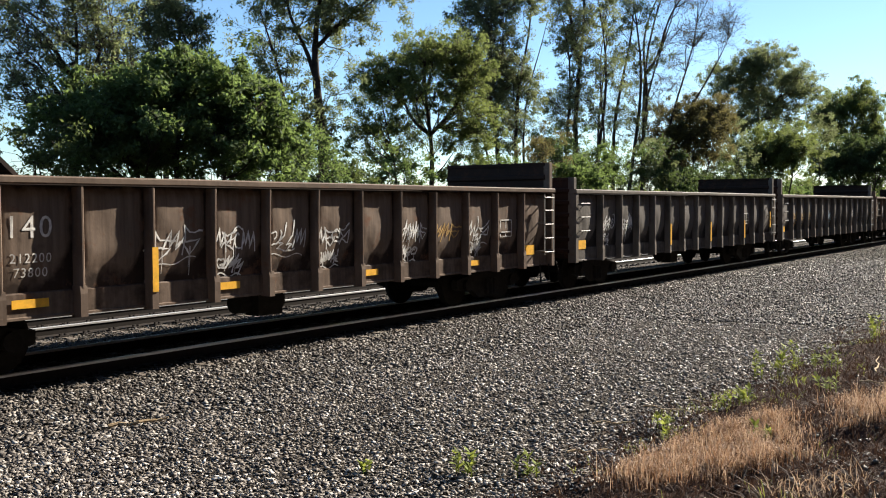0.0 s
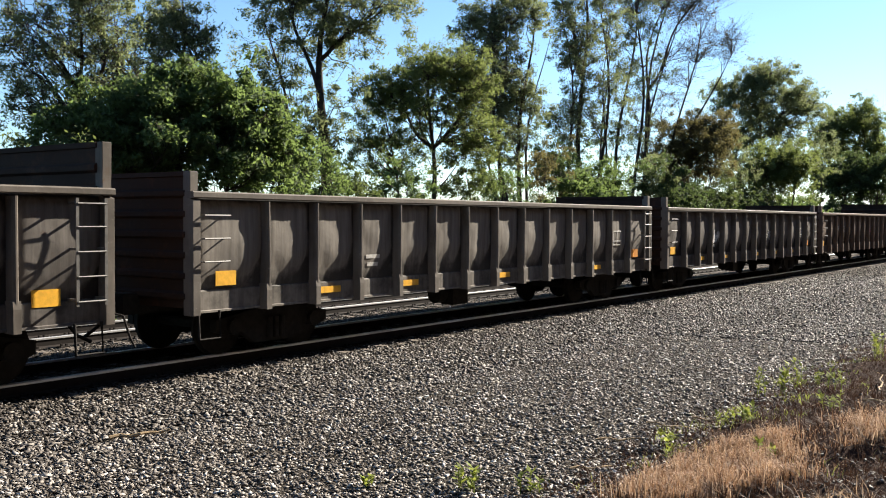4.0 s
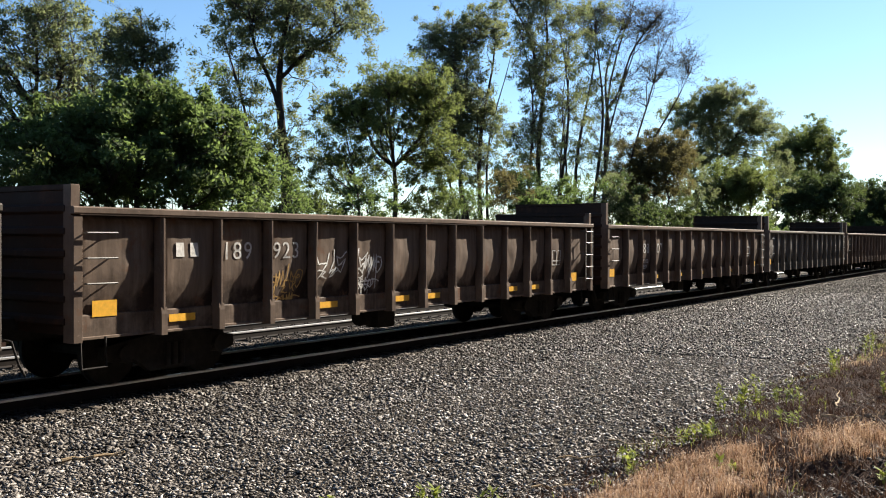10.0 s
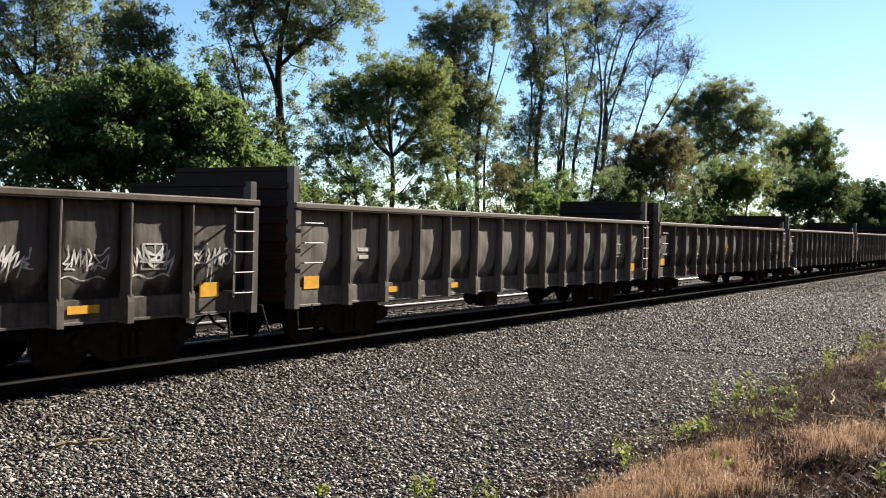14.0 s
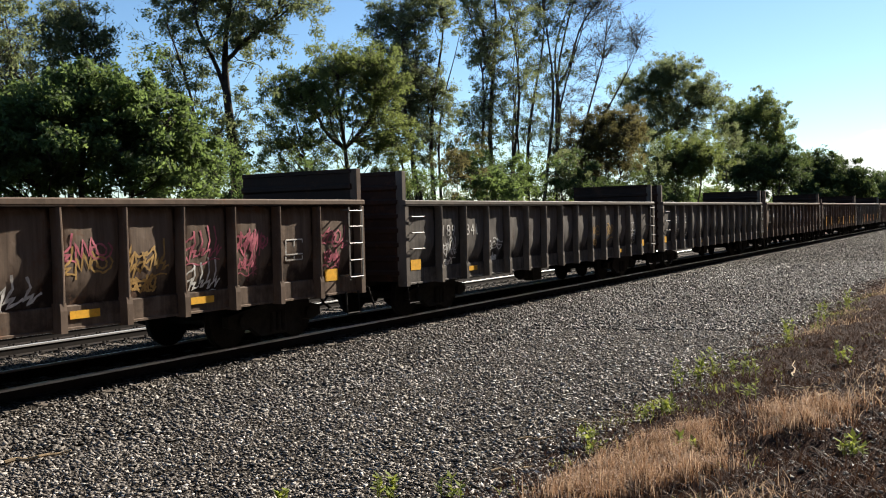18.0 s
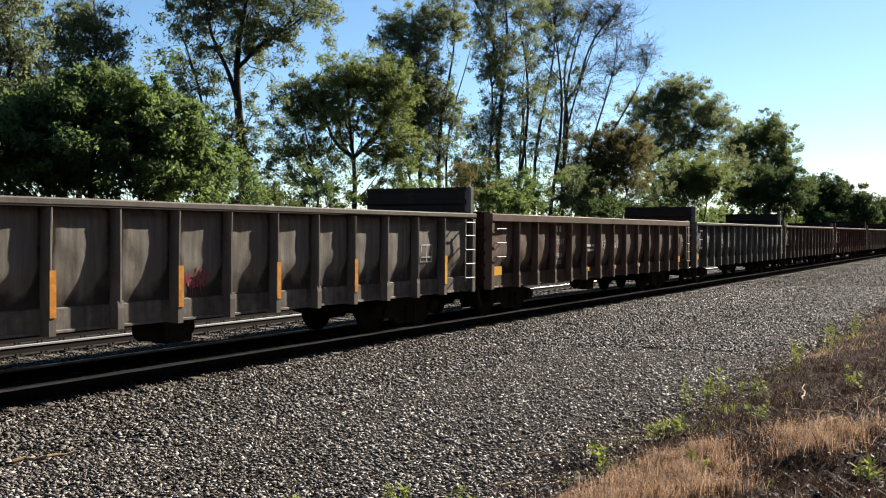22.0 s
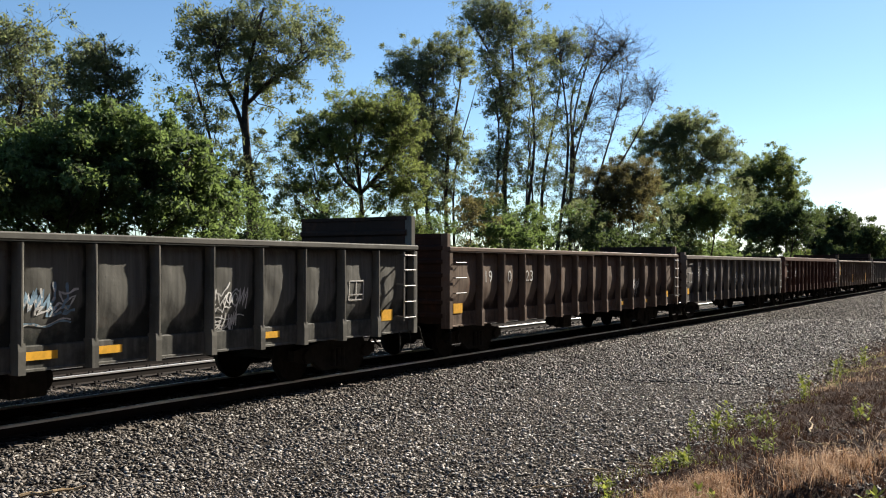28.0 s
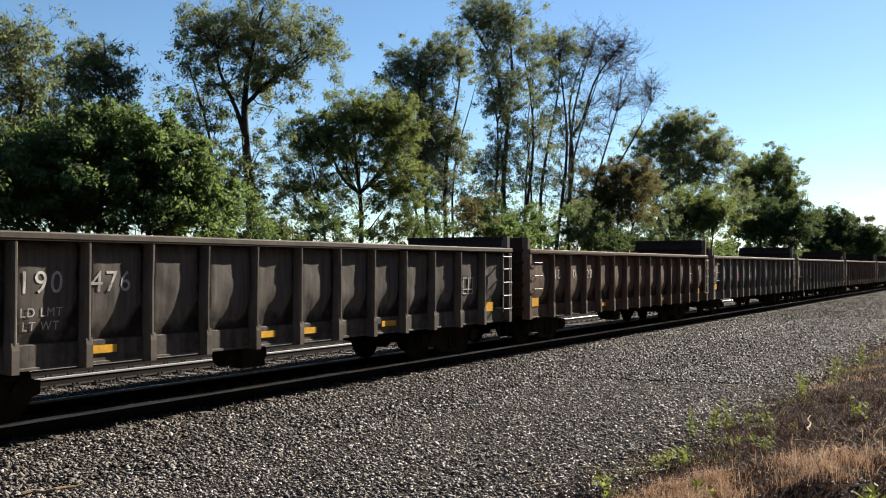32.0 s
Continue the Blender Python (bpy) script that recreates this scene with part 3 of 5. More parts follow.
        disc(bm, 0, s * 0.80 - 0.04, s * 0.80 + 0.04, 0.455, 0.14, 16)
    tube(bm, [(0, -0.95, 0.455), (0, 0.95, 0.455)], 0.08, 10)
    return meshed(bm, STEEL, "wheelset")


def gear_mesh():
    """Air reservoir and brake rigging under the floor."""
    bm = bmesh.new()
    tube(bm, [(-0.5, -0.75, 0.46), (0.5, -0.75, 0.46)], 0.17, 14)
    box(bm, -0.25, 0.3, -1.05, -0.75, 0.25, 0.6)
    return meshed(bm, STEEL, "brake_reservoir")


def patch_mesh(w, hgt, mat, name):
    bm = bmesh.new()
    box(bm, -w / 2, w / 2, -0.006, 0.0, -hgt / 2, hgt / 2)
    return meshed(bm, mat, name)


def frame_mesh():
    """A white stencilled box with a cross line."""
    bm = bmesh.new()
    for x in (-0.22, 0.0, 0.22):
        box(bm, x - 0.012, x + 0.012, -0.006, 0, -0.18, 0.18)
    for z in (-0.18, -0.08, 0.18):
        box(bm, -0.22, 0.22, -0.0065, 0, z - 0.012, z + 0.012)
    return meshed(bm, WHITE, "stencil_frame")


def on_skin(me, bay, kind, x, z, top=2.31, lift=0.006):
    """Lays a flat mesh of x, z on the panel's face at that place of the car."""
    for v in me.vertices:
        cx, cz = x + v.co.x, z + v.co.z
        v.co = (v.co.x, skin(bay, kind, cx, min(max(cz, LOW), top - 0.11), top) - lift + v.co.y * 0.5, v.co.z)
    me.update()
    return me


def text_flat(text, size, mat):
    cu = bpy.data.curves.new("lettering", "FONT")
    cu.body, cu.size, cu.align_x, cu.align_y = text, size, "CENTER", "CENTER"
    cu.resolution_u, cu.space_character = 3, 1.15
    ob = new("lettering", cu)
    me = bpy.data.meshes.new_from_object(ob)
    bpy.data.objects.remove(ob)
    bpy.data.curves.remove(cu)
    for v in me.vertices:
        v.co = (v.co.x, 0, v.co.y)
    me.materials.clear()
    me.materials.append(mat)
    return me


def stroke(bm, pts, t):
    """A flat ribbon along points of x, z."""
    pts = [Vector((x, 0, z)) for x, z in pts]
    prev, last = None, len(pts) - 1
    for i, c in enumerate(pts):
        d = (pts[min(i + 1, last)] - pts[max(i - 1, 0)]).normalized()
        nrm = Vector((-d.z, 0, d.x)) * t * (0.75 + 0.25 * math.sin(2.1 * i))
        cur = (bm.verts.new(c + nrm), bm.verts.new(c - nrm))
        if prev:
            bm.faces.new((prev[0], prev[1], cur[1], cur[0]))
        prev = cur


def scribble_flat(seed, w, hgt, mat):
    """A sprayed tag: a row of letter-like hooks, loops and slashes; no letters."""
    r = random.Random(seed)
    bm = bmesh.new()
    t = r.uniform(0.014, 0.027)
    glyphs = r.randint(3, 5)
    slant, rise = r.uniform(-0.1, 0.35), r.uniform(-0.12, 0.18)
    step = w / glyphs
    for g in range(glyphs):
        cx = -w / 2 + step * (g + 0.5)
        hh = hgt * r.uniform(0.28, 0.5)
        kind = r.randrange(4)
        turn = r.uniform(-0.5, 0.5)
        if kind == 0:      # spiral
            a0, a1 = r.uniform(0, 6), r.uniform(7.5, 11)
            raw = [((0.2 + 0.05 * i) * math.cos(a0 + a1 * i / 14), (0.2 + 0.028 * i) * math.sin(a0 + a1 * i / 14)) for i in range(15)]
        elif kind == 1:    # crossing whip
            raw = [(0.9, 0.5), (-0.1, 0.2), (-0.6, 0.45), (-0.2, -0.2), (0.75, 0.1), (0.3, -0.62), (-0.5, -0.2), (-0.8, -0.5)]
        elif kind == 2:    # slashes
            raw = [(-0.7, -0.5), (-0.4, 0.6), (-0.3, -0.3), (0.1, 0.55), (0.15, -0.45), (0.6, 0.4), (0.7, -0.7)]
        else:              # stem with a tail
            raw = [(-0.15, 0.7), (0.1, 0.1), (-0.3, -0.4), (0.3, -0.2), (-0.1, -0.62), (0.8, -0.35)]
        raw = [(x * math.cos(turn) - z * math.sin(turn), x * math.sin(turn) + z * math.cos(turn)) for x, z in raw]
        fine = []
        for (x0, z0), (x1, z1) in zip(raw, raw[1:]):
            fine += [(x0 + (x1 - x0) * q / 3, z0 + (z1 - z0) * q / 3) for q in range(3)]
        fine.append(raw[-1])
        stroke(bm, [(cx + x * step + slant * z * hh, z * hh * 1.1 + rise * cx + 0.01 * math.sin(9 * x + g)) for x, z in fine], t)
    if r.random() < 0.5:
        stroke(bm, [(w * (-0.5 + i / 12), -hgt * 0.42 + rise * w * (-0.5 + i / 12) + 0.03 * math.sin(i * 0.8)) for i in range(13)], t * 0.7)
    if r.random() < 0.4:
        for q in range(3):
            x = r.uniform(-0.35, 0.4) * w
            stroke(bm, [(x, -0.1 * hgt), (x + 0.01, -0.4 * hgt), (x, -r.uniform(0.5, 0.75) * hgt)], t * 0.35)
    me = bpy.data.meshes.new("graffiti")
    bm.to_mesh(me)
    bm.free()
    me.materials.append(mat)
    return me


def mural_flat(seed, w, hgt, paints):
    """A patch of a larger painting: fields of paint with ragged rims."""
    bm = bmesh.new()
    n = 26
    grid = [[bm.verts.new((w * (i / n - 0.5), 0, hgt * (j / n - 0.5))) for i in range(n + 1)] for j in range(n + 1)]
    for j in range(n):
        for i in range(n):
            u, v = (i + 0.5) / n, (j + 0.5) / n
            field = noise.noise((u * 2.1 + seed, v * 2.4, seed * 0.7))
            rim = min(u, 1 - u, v, 1 - v)
            ragged = 0.05 + 0.12 * noise.noise((u * 5, v * 5, seed))
            if rim < ragged or abs(field) < 0.07 or field < -0.32:
                continue
            f = bm.faces.new((grid[j][i], grid[j][i + 1], grid[j + 1][i + 1], grid[j + 1][i]))
            tone_ = noise.noise((u * 3.3 + 9, v * 3.3 + seed, 4.0))
            f.material_index = 0 if field > 0.07 and tone_ < 0.22 else 1 if field < 0 else min(2, len(paints) - 1)
    bmesh.ops.delete(bm, geom=[v for v in bm.verts if not v.link_faces], context="VERTS")
    me = bpy.data.meshes.new("mural")
    bm.to_mesh(me)
    bm.free()
    for one in paints:
        me.materials.append(one)
    return me


LOOKS = {
    "black": "sooty black open gondola railcar with bulged panels",
    "grey": "dusty grey open gondola railcar with bulged panels",
    "brown": "rusty brown open gondola railcar with bulged panels",
    "rust": "red oxide open gondola railcar with faded rusty sides",
    "green": "dark green-black open gondola railcar with bulged panels",
}


def gondola(look_, front, rear, tall, chance, marks, top=2.31):
    """One car, nose towards -x. marks: rows of (bay, z, what, size, paint)."""
    r = random.Random(chance)
    car = tagged(new("gondola_car"), LOOKS[look_], "railcar", "gondola cars of the train")
    p = look_
    up = pose(0, 0, LIFT)
    part("underframe", kept("floor", lambda: floor_mesh(p)), car, up)
    part("far_side", kept(("far", p, top), lambda: far_side_mesh(p, top)), car, up)
    part("side_sill", kept(("sill", p), lambda: sill_mesh(p)), car, up)
    part("top_chord", kept(("chord", p, tall, top), lambda: chord_mesh(p, tall, top)), car, up)
    kinds = []
    for bay, (x0, x1) in enumerate(BAYS):
        kind = r.randrange(6)
        kinds.append(kind)
        shape = bay if bay in (0, 13) else 5
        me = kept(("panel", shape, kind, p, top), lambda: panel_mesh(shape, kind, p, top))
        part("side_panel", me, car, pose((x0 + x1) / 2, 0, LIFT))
    for x in POSTS:
        bent = r.choice((-1, 0, 0, 1))
        part("side_post", kept(("post", p, bent, top), lambda: post_mesh(p, bent, top)), car, pose(x, 0, LIFT))
    for x, hgt in ((-BODY / 2, front), (BODY / 2, rear)):
        s = -1 if x < 0 else 1
        part("end_wall", kept(("end", p, hgt), lambda: end_mesh(p, hgt)), car, pose(x - s * 0.09, 0, LIFT))
        part("corner_post", kept(("corner", p, hgt, top), lambda: corner_mesh(p, hgt, top)), car, pose(x - s * 0.075, 0, LIFT))
        part("coupler", kept("coupler", coupler_mesh), car, pose(x - s * 0.08, 0, LIFT, 0, 0, 0 if s > 0 else 180))
        truck = part("truck_frame", kept("truck", truck_frame_mesh), car, pose(x - s * 2.10, 0, 0))
        for dx in (-0.9, 0.9):
            part("wheelset", kept("wheels", wheelset_mesh), truck, pose(dx, 0, 0))
        part("stirrup_step", kept("stirrup", stirrup_mesh), car, pose(x - s * 0.36, 0, LIFT))
    part("uncoupling_lever", kept("lever", lever_mesh), car, pose(BODY / 2 + 0.02, 0, LIFT))
    part("ladder", kept("ladder", ladder_mesh), car, pose(BODY / 2 - 0.40, 0, LIFT), "worn bright steel ladder")
    for z in (1.28, 1.62, 1.96):
        part("grab_iron", kept("grab", grab_mesh), car, pose(-BODY / 2 + 0.42, 0, z + LIFT))
    part("brake_reservoir", kept("gear", gear_mesh), car, pose(-0.6, 0, 0.12))
    # reflective strips, placards, stencils and spray paint
    for bay, z, what, size, paint in marks:
        x0, x1 = BAYS[min(13, int(bay))]
        x = x0 + (x1 - x0) * (0.42 if bay == int(bay) else bay - int(bay))
        bay = min(13, int(bay))
        if what == "strip":
            me = kept(("strip", paint.name), lambda: patch_mesh(0.50, 0.11, paint, "reflective_strip"))
            part("reflective_strip", me, car, pose(x - 0.02, -1.458, z + LIFT), "yellow reflective strip")
        elif what == "upright":
            me = kept(("upright", paint.name), lambda: patch_mesh(0.10, 0.62, paint, "reflective_strip"))
            part("reflective_strip", me, car, pose(x, -1.606, z + LIFT), "upright yellow reflective strip")
        elif what == "placard":
            me = kept(("placard", paint.name), lambda: patch_mesh(0.40, 0.22, paint, "placard"))
            part("placard", me, car, pose(x, skin(bay, kinds[bay], x, z) - 0.02, z + LIFT), "orange yellow metal placard")
        elif what == "frame":
            me = on_skin(frame_mesh(), bay, kinds[bay], x, z, top)
            part("stencil_frame", me, car, pose(x, 0, z + LIFT), "white stencilled box")
        elif what in ("bars", "initials"):
            # small print, and the railway's initials, as plain blocks
            for i in range(2):
                bm = bmesh.new()
                if what == "bars":
                    w = size * (0.9, 0.7)[i]
                    box(bm, -w / 2, w / 2, -0.004, 0, -0.035, 0.035)
                    px, pz = x, z - 0.14 * i
                else:
                    box(bm, -size * 0.3, size * 0.3, -0.004, 0, -size * 0.4, size * 0.4)
                    px, pz = x + (i - 0.5) * size * 1.05, z
                part("stencil_bar", on_skin(meshed(bm, paint, "stencil_bar"), bay, kinds[bay], px, pz, top), car, pose(px, 0, pz + LIFT), "white stencilled block")
        elif what == "mural":
            me = on_skin(mural_flat(chance * 3.7 + bay * 1.9, 0.92 * (x1 - x0), size, paint), bay, kinds[bay], (x0 + x1) / 2, z, top, 0.008)
            part("mural", me, car, pose((x0 + x1) / 2, 0, z + LIFT), "weathered painted mural patch")
        elif what == "scribble":
            me = on_skin(scribble_flat(chance * 31 + bay + int(size * 900), size, size * 0.9, paint), bay, kinds[bay], x, z, top)
            part("graffiti", me, car, pose(x, 0, z + LIFT), "sprayed graffiti scribble")
        else:
            me = on_skin(text_flat(what, size, paint), bay, kinds[bay], x, z, top)
            part("lettering", me, car, pose(x, 0, z + LIFT), "white stencilled lettering")
    return car


def usual_marks(r, number=""):
    """Strips along the sill, the end placard and the box that most cars carry."""
    rows = [(b, 0.72, "strip", 0, YELLOW) for b in (2, 4, 7, 9, 11) if r.random() < 0.75]
    rows.append((0.45, 1.02, "placard", 0, YELLOW))
    rows.append((13.4, 1.02, "placard", 0, r.choice((YELLOW, ORANGE))))
    rows.append((12, 1.45, "frame", 0, WHITE))
    rows.append((3.4, 1.25, "bars", 0.42, WHITE))
    for i, chunk in enumerate(number.split()):
        rows.append((2 + i, 1.62, chunk, 0.34, WHITE))
    for b in (3, 5, 6, 8, 10):
        if r.random() < 0.22:
            rows.append((b + 0.5, 1.4, "scribble", 0.7, r.choice((SPRAY, SPRAY, GOLD, PINK, BLUE))))
    return rows


HI, LO = 2.92, 2.60   # raised end heights


def strips(*bays, z=0.72):
    return [(b, z, "strip", 0, YELLOW) for b in bays]


def uprights(*posts, paint=None):
    return [(b + 0.999, 1.05, "upright", 0, paint or YELLOW) for b in posts]


def sprayed(paint, *bays, z=1.42, size=0.78):
    rows = [(b + 0.40, z, "scribble", size, paint) for b in bays]
    return rows + [(b + 0.34, z - 0.36, "scribble", size * 0.62, paint) for b in bays if size > 0.7 and b % 2]


def murals(paints, *bays, z=1.5, size=1.25):
    return [(b, z, "mural", size, paints) for b in bays]


def numbers(first, *chunks, z=1.66, size=0.34, small=()):
    rows = [(first + i + 0.40, z, c, size * 1.16, WHITE) for i, c in enumerate(chunks)]
    return rows + [(first + i + 0.42, z - 0.38 - 0.18 * j, c, 0.17, WHITE) for j, (i, c) in enumerate(small)]


def ends(box_=12, front=True, rear=True):
    rows = [(box_ + 0.44, 1.42, "frame", 0, WHITE)] if box_ else []
    if front:
        rows.append((0.36, 0.93, "placard", 0, YELLOW))
    if rear:
        rows.append((13.36, 0.90, "placard", 0, YELLOW))
    return rows


# cars by their order in the train: paint, end heights, chord depth, top, marks
CARS = {
    0: dict(look="brown", ends=(LO, HI), marks=numbers(2, "140", small=[(0, "212200"), (0, "73800")]) + strips(2, 5.3, 8.3, 11.3) + uprights(3) + sprayed(SPRAY, 4, 5, 6, 7, 9, 11) + sprayed(GOLD, 10) + ends()),
    1: dict(look="black", ends=(LO, HI), marks=uprights(4, 7, 10) + [(13.55, 1.35, "upright", 0, YELLOW)] + ends(11, True, False) + sprayed(SPRAY, 1, 2)),
    2: dict(look="black", ends=(HI, HI), marks=strips(8.35, 11.3) + sprayed(SPRAY, 10) + sprayed(BLUE, 6) + sprayed(GOLD, 1, 2, 3) + ends()),
    3: dict(look="brown", ends=(LO, HI), marks=[(1.46, 1.7, "initials", 0.26, WHITE)] + numbers(2, "190", "07", z=1.62, size=0.32) + strips(3, 5, 10) + sprayed(SPRAY, 1, 6) + sprayed(PINK, 12, z=1.3) + ends(11)),
    4: dict(look="black", ends=(HI, HI), marks=[(1.46, 1.95, "initials", 0.22, WHITE)] + numbers(1, "189", "049", z=1.62, small=[(0, "7 LMT"), (1, "01200")]) + strips(2, 5, 7, 8) + sprayed(SPRAY, 3) + sprayed(PINK, 4) + ends(12, False)),
    7: dict(look="brown", ends=(LO, HI), marks=numbers(2, "189", "463", z=1.55) + strips(3.35, 5.3, 8.3, 10) + sprayed(PINK, 8) + sprayed(GOLD, 4) + ends()),
    8: dict(look="black", ends=(HI, HI), marks=strips(5, 8.35, 11.3) + sprayed(SPRAY, 7, 8, z=1.55, size=0.72) + sprayed(BLUE, 11, z=1.2, size=0.5) + murals((BLUE, SPRAY), 4, 5) + murals((BLUE, SPRAY), 6, z=1.15, size=0.6) + ends()),
    9: dict(look="brown", ends=(LO, LO), marks=strips(9.35, 11.35) + [(13.12, 1.35, "upright", 0, ORANGE), (0.25, 1.2, "upright", 0, YELLOW)] + ends(12)),
    10: dict(look="grey", ends=(2.62, 2.62), tall=0.15, top=2.58, marks=[(1.5, 1.95, "initials", 0.24, WHITE)] + numbers(1, "2008", "09", z=1.6, size=0.3) + strips(3, 7, 10, z=0.95) + ends(12)),
    11: dict(look="black", ends=(2.62, LO), marks=[(0.45, 1.22, "placard", 0, ORANGE)] + sprayed(GOLD, 1, 2) + strips(4.3, 7.3) + ends(12, False)),
    12: dict(look="brown", ends=(LO, LO), marks=[(1.46, 1.72, "initials", 0.26, WHITE)] + numbers(2, "189", "923", z=1.68) + strips(1, 4, 6, 7, 10, 11) + sprayed(SPRAY, 4, 5) + sprayed(GOLD, 3, z=1.2) + ends()),
    13: dict(look="brown", ends=(HI, HI), marks=numbers(2, "188", "607", z=1.6, size=0.38, small=[(0, "213200"), (0, "72800")]) + strips(3.3, 5.3, 7.3, 10) + ends()),
    14: dict(look="black", ends=(HI, HI), marks=strips(5.35, 8.35, 11.3) + ends()),
    15: dict(look="brown", ends=(HI, HI), marks=strips(8.35, 10.35) + ends()),
    16: dict(look="black", ends=(LO, LO), marks=numbers(2, "191", "33", z=1.66) + strips(3, 11) + sprayed(SPRAY, 10, 11, 12, 13, z=1.4, size=0.7) + ends()),
    17: dict(look="grey", ends=(HI, HI), marks=strips(2.3, 4.3) + [(1.46, 1.5, "bars", 0.4, WHITE)] + ends()),
    18: dict(look="black", ends=(HI, LO)),
    19: dict(look="black", ends=(HI, LO), marks=sprayed(SPRAY, 9, 11, 12, 13) + sprayed(PINK, 10, 12, z=1.2) + sprayed(GOLD, 11, z=1.15, size=0.5) + ends(0)),
    20: dict(look="black", ends=(HI, HI), marks=sprayed(SPRAY, 1, 3, 4, 5, 6) + sprayed(SPRAY, 8, 9, z=1.05, size=0.6) + sprayed(PINK, 2, 8, z=1.6) + sprayed(GOLD, 9, 10, 11, z=1.6, size=0.6) + murals((SPRAY, GOLD), 7) + murals((SPRAY, PINK), 0, 12, size=0.9) + strips(6, 12) + ends(0)),
    21: dict(look="brown", ends=(HI, HI), marks=sprayed(SPRAY, 6, 7, 10, z=1.1) + sprayed(PINK, 8, 10, 11, 13, z=1.6) + sprayed(GOLD, 3, 8, 9) + numbers(1, "168", "36", z=1.65) + strips(8, 10) + ends(12)),
    22: dict(look="black", ends=(HI, HI), marks=numbers(1, "189", "341", z=1.62, size=0.32) + strips(2, 11.35) + sprayed(SPRAY, 1, 3, 12, z=1.25) + sprayed(GOLD, 9, 10) + ends(12)),
    23: dict(look="black", ends=(HI, HI), marks=numbers(1, "189", "32", z=1.62, size=0.34, small=[(0, "LD LMT"), (1, "212000")]) + strips(4, 8) + ends()),
    24: dict(look="brown", ends=(HI, HI), marks=[(1.46, 1.62, "initials", 0.24, WHITE)] + numbers(2, "189", "63", z=1.62, size=0.3) + strips(3, 6) + murals((SPRAY, UMBER, TAN), 6, 7, 8) + murals((TAN, UMBER, SPRAY), 9, 10) + sprayed(SPRAY, 5) + ends()),
    25: dict(look="brown", ends=(LO, HI), marks=[(1.42, 2.0, "initials", 0.22, WHITE)] + numbers(1, "188", "536", z=1.62, size=0.36, small=[(0, "LD LMT"), (0, "LT WT")]) + uprights(0, 2, 5, 7, 10, 12) + ends(12, False, False)),
    26: dict(look="grey", ends=(HI, HI), marks=uprights(3, 5, 7, 9, paint=ORANGE) + uprights(12) + sprayed(PINK, 6, z=1.15, size=0.5) + ends(12, True, False)),
    27: dict(look="brown", ends=(2.37, 2.37), tall=0.19, top=2.33, marks=[(3.4, 1.98, "initials", 0.2, WHITE)] + numbers(3, "582047", z=1.62, size=0.20, small=[(0, "94800"), (0, "68700")]) + [(5.5, 1.5, "bars", 0.62, SPRAY)] + numbers(6, "IS", "#1", z=1.5, size=0.3) + strips(5.3, 7.3, 9.3, z=0.8) + ends(0)),
    28: dict(look="green", ends=(HI, HI), marks=numbers(1, "189", "97", z=1.62, size=0.32) + strips(2, 10.35) + sprayed(SPRAY, 10, 11, z=1.35, size=0.9) + sprayed(SPRAY, 3, 4) + ends()),
    29: dict(look="brown", ends=(LO, LO), marks=[(1.42, 1.95, "initials", 0.2, WHITE)] + numbers(1, "190", "148", z=1.62, size=0.34) + strips(2, 3, 12) + ends(0)),
    30: dict(look="rust", ends=(LO, HI), marks=[(1.46, 1.66, "initials", 0.28, WHITE)] + numbers(2, "189", "859", z=1.66, size=0.34, small=[(0, "LD LMT"), (0, "LT WT")]) + numbers(6, "15", z=1.5, size=0.3) + strips(3.3, 6.3, 7.3) + ends(0)),
    33: dict(look="green", ends=(HI, HI), marks=numbers(2, "188", "95", z=1.64) + strips(3, 6.35, 7.3, 10.3) + sprayed(BLUE, 6, size=0.8) + sprayed(SPRAY, 9, z=1.35) + sprayed(SPRAY, 6) + ends()),
    34: dict(look="brown", ends=(LO, LO), marks=numbers(1, "19", "0", "23", z=1.62) + strips(9.35, 11.35) + sprayed(SPRAY, 10, z=1.3) + ends(0)),
    35: dict(look="black", ends=(2.40, 2.40), tall=0.14, top=2.30, marks=[(1.46, 1.95, "initials", 0.22, WHITE)] + numbers(1, "187", "742", z=1.62, size=0.34) + strips(3, 7, 9, 10, 11, z=0.66) + sprayed(SPRAY, 6, 7) + ends()),
    36: dict(look="rust", ends=(2.42, 2.42), tall=0.19, top=2.38, marks=[(1.4, 1.96, "initials", 0.24, WHITE)] + numbers(1, "588601", z=1.62, size=0.21, small=[(0, "LD LMT"), (0, "LT WT")]) + sprayed(SPRAY, 2, z=1.5) + strips(3.3, 5.3, 6, 8, z=0.85) + ends(10)),
    37: dict(look="brown", ends=(2.67, HI), marks=[(1.46, 1.96, "initials", 0.24, WHITE)] + numbers(1, "190", "386", z=1.64, size=0.36, small=[(1, "214700"), (1, "71300")]) + strips(0, 3.3, 5.3, 8.3, 10.3, z=0.98) + uprights(4, 10) + [(0.2, 1.6, "upright", 0, YELLOW)] + ends(12, False)),
    38: dict(look="black", ends=(LO, LO), marks=numbers(2, "190", "476", z=1.64, size=0.36, small=[(0, "LD LMT"), (0, "LT WT")]) + strips(3.3, 6.3, 7.3, 9.6) + ends()),
    39: dict(look="brown", ends=(LO, HI), marks=numbers(1, "18", "0", "20", z=1.64, size=0.32) + strips(4, 9) + ends()),
}
SPAN = 17.3
cars = []
for k in range(-1, 50):
    r = random.Random(900 + k)
    spec = CARS.get(k, {})
    look_ = spec.get("look", r.choice(("black", "black", "grey", "brown", "black")))
    front, rear = spec.get("ends", (r.choice((HI, LO)), r.choice((HI, LO))))
    marks = spec.get("marks", usual_marks(r))
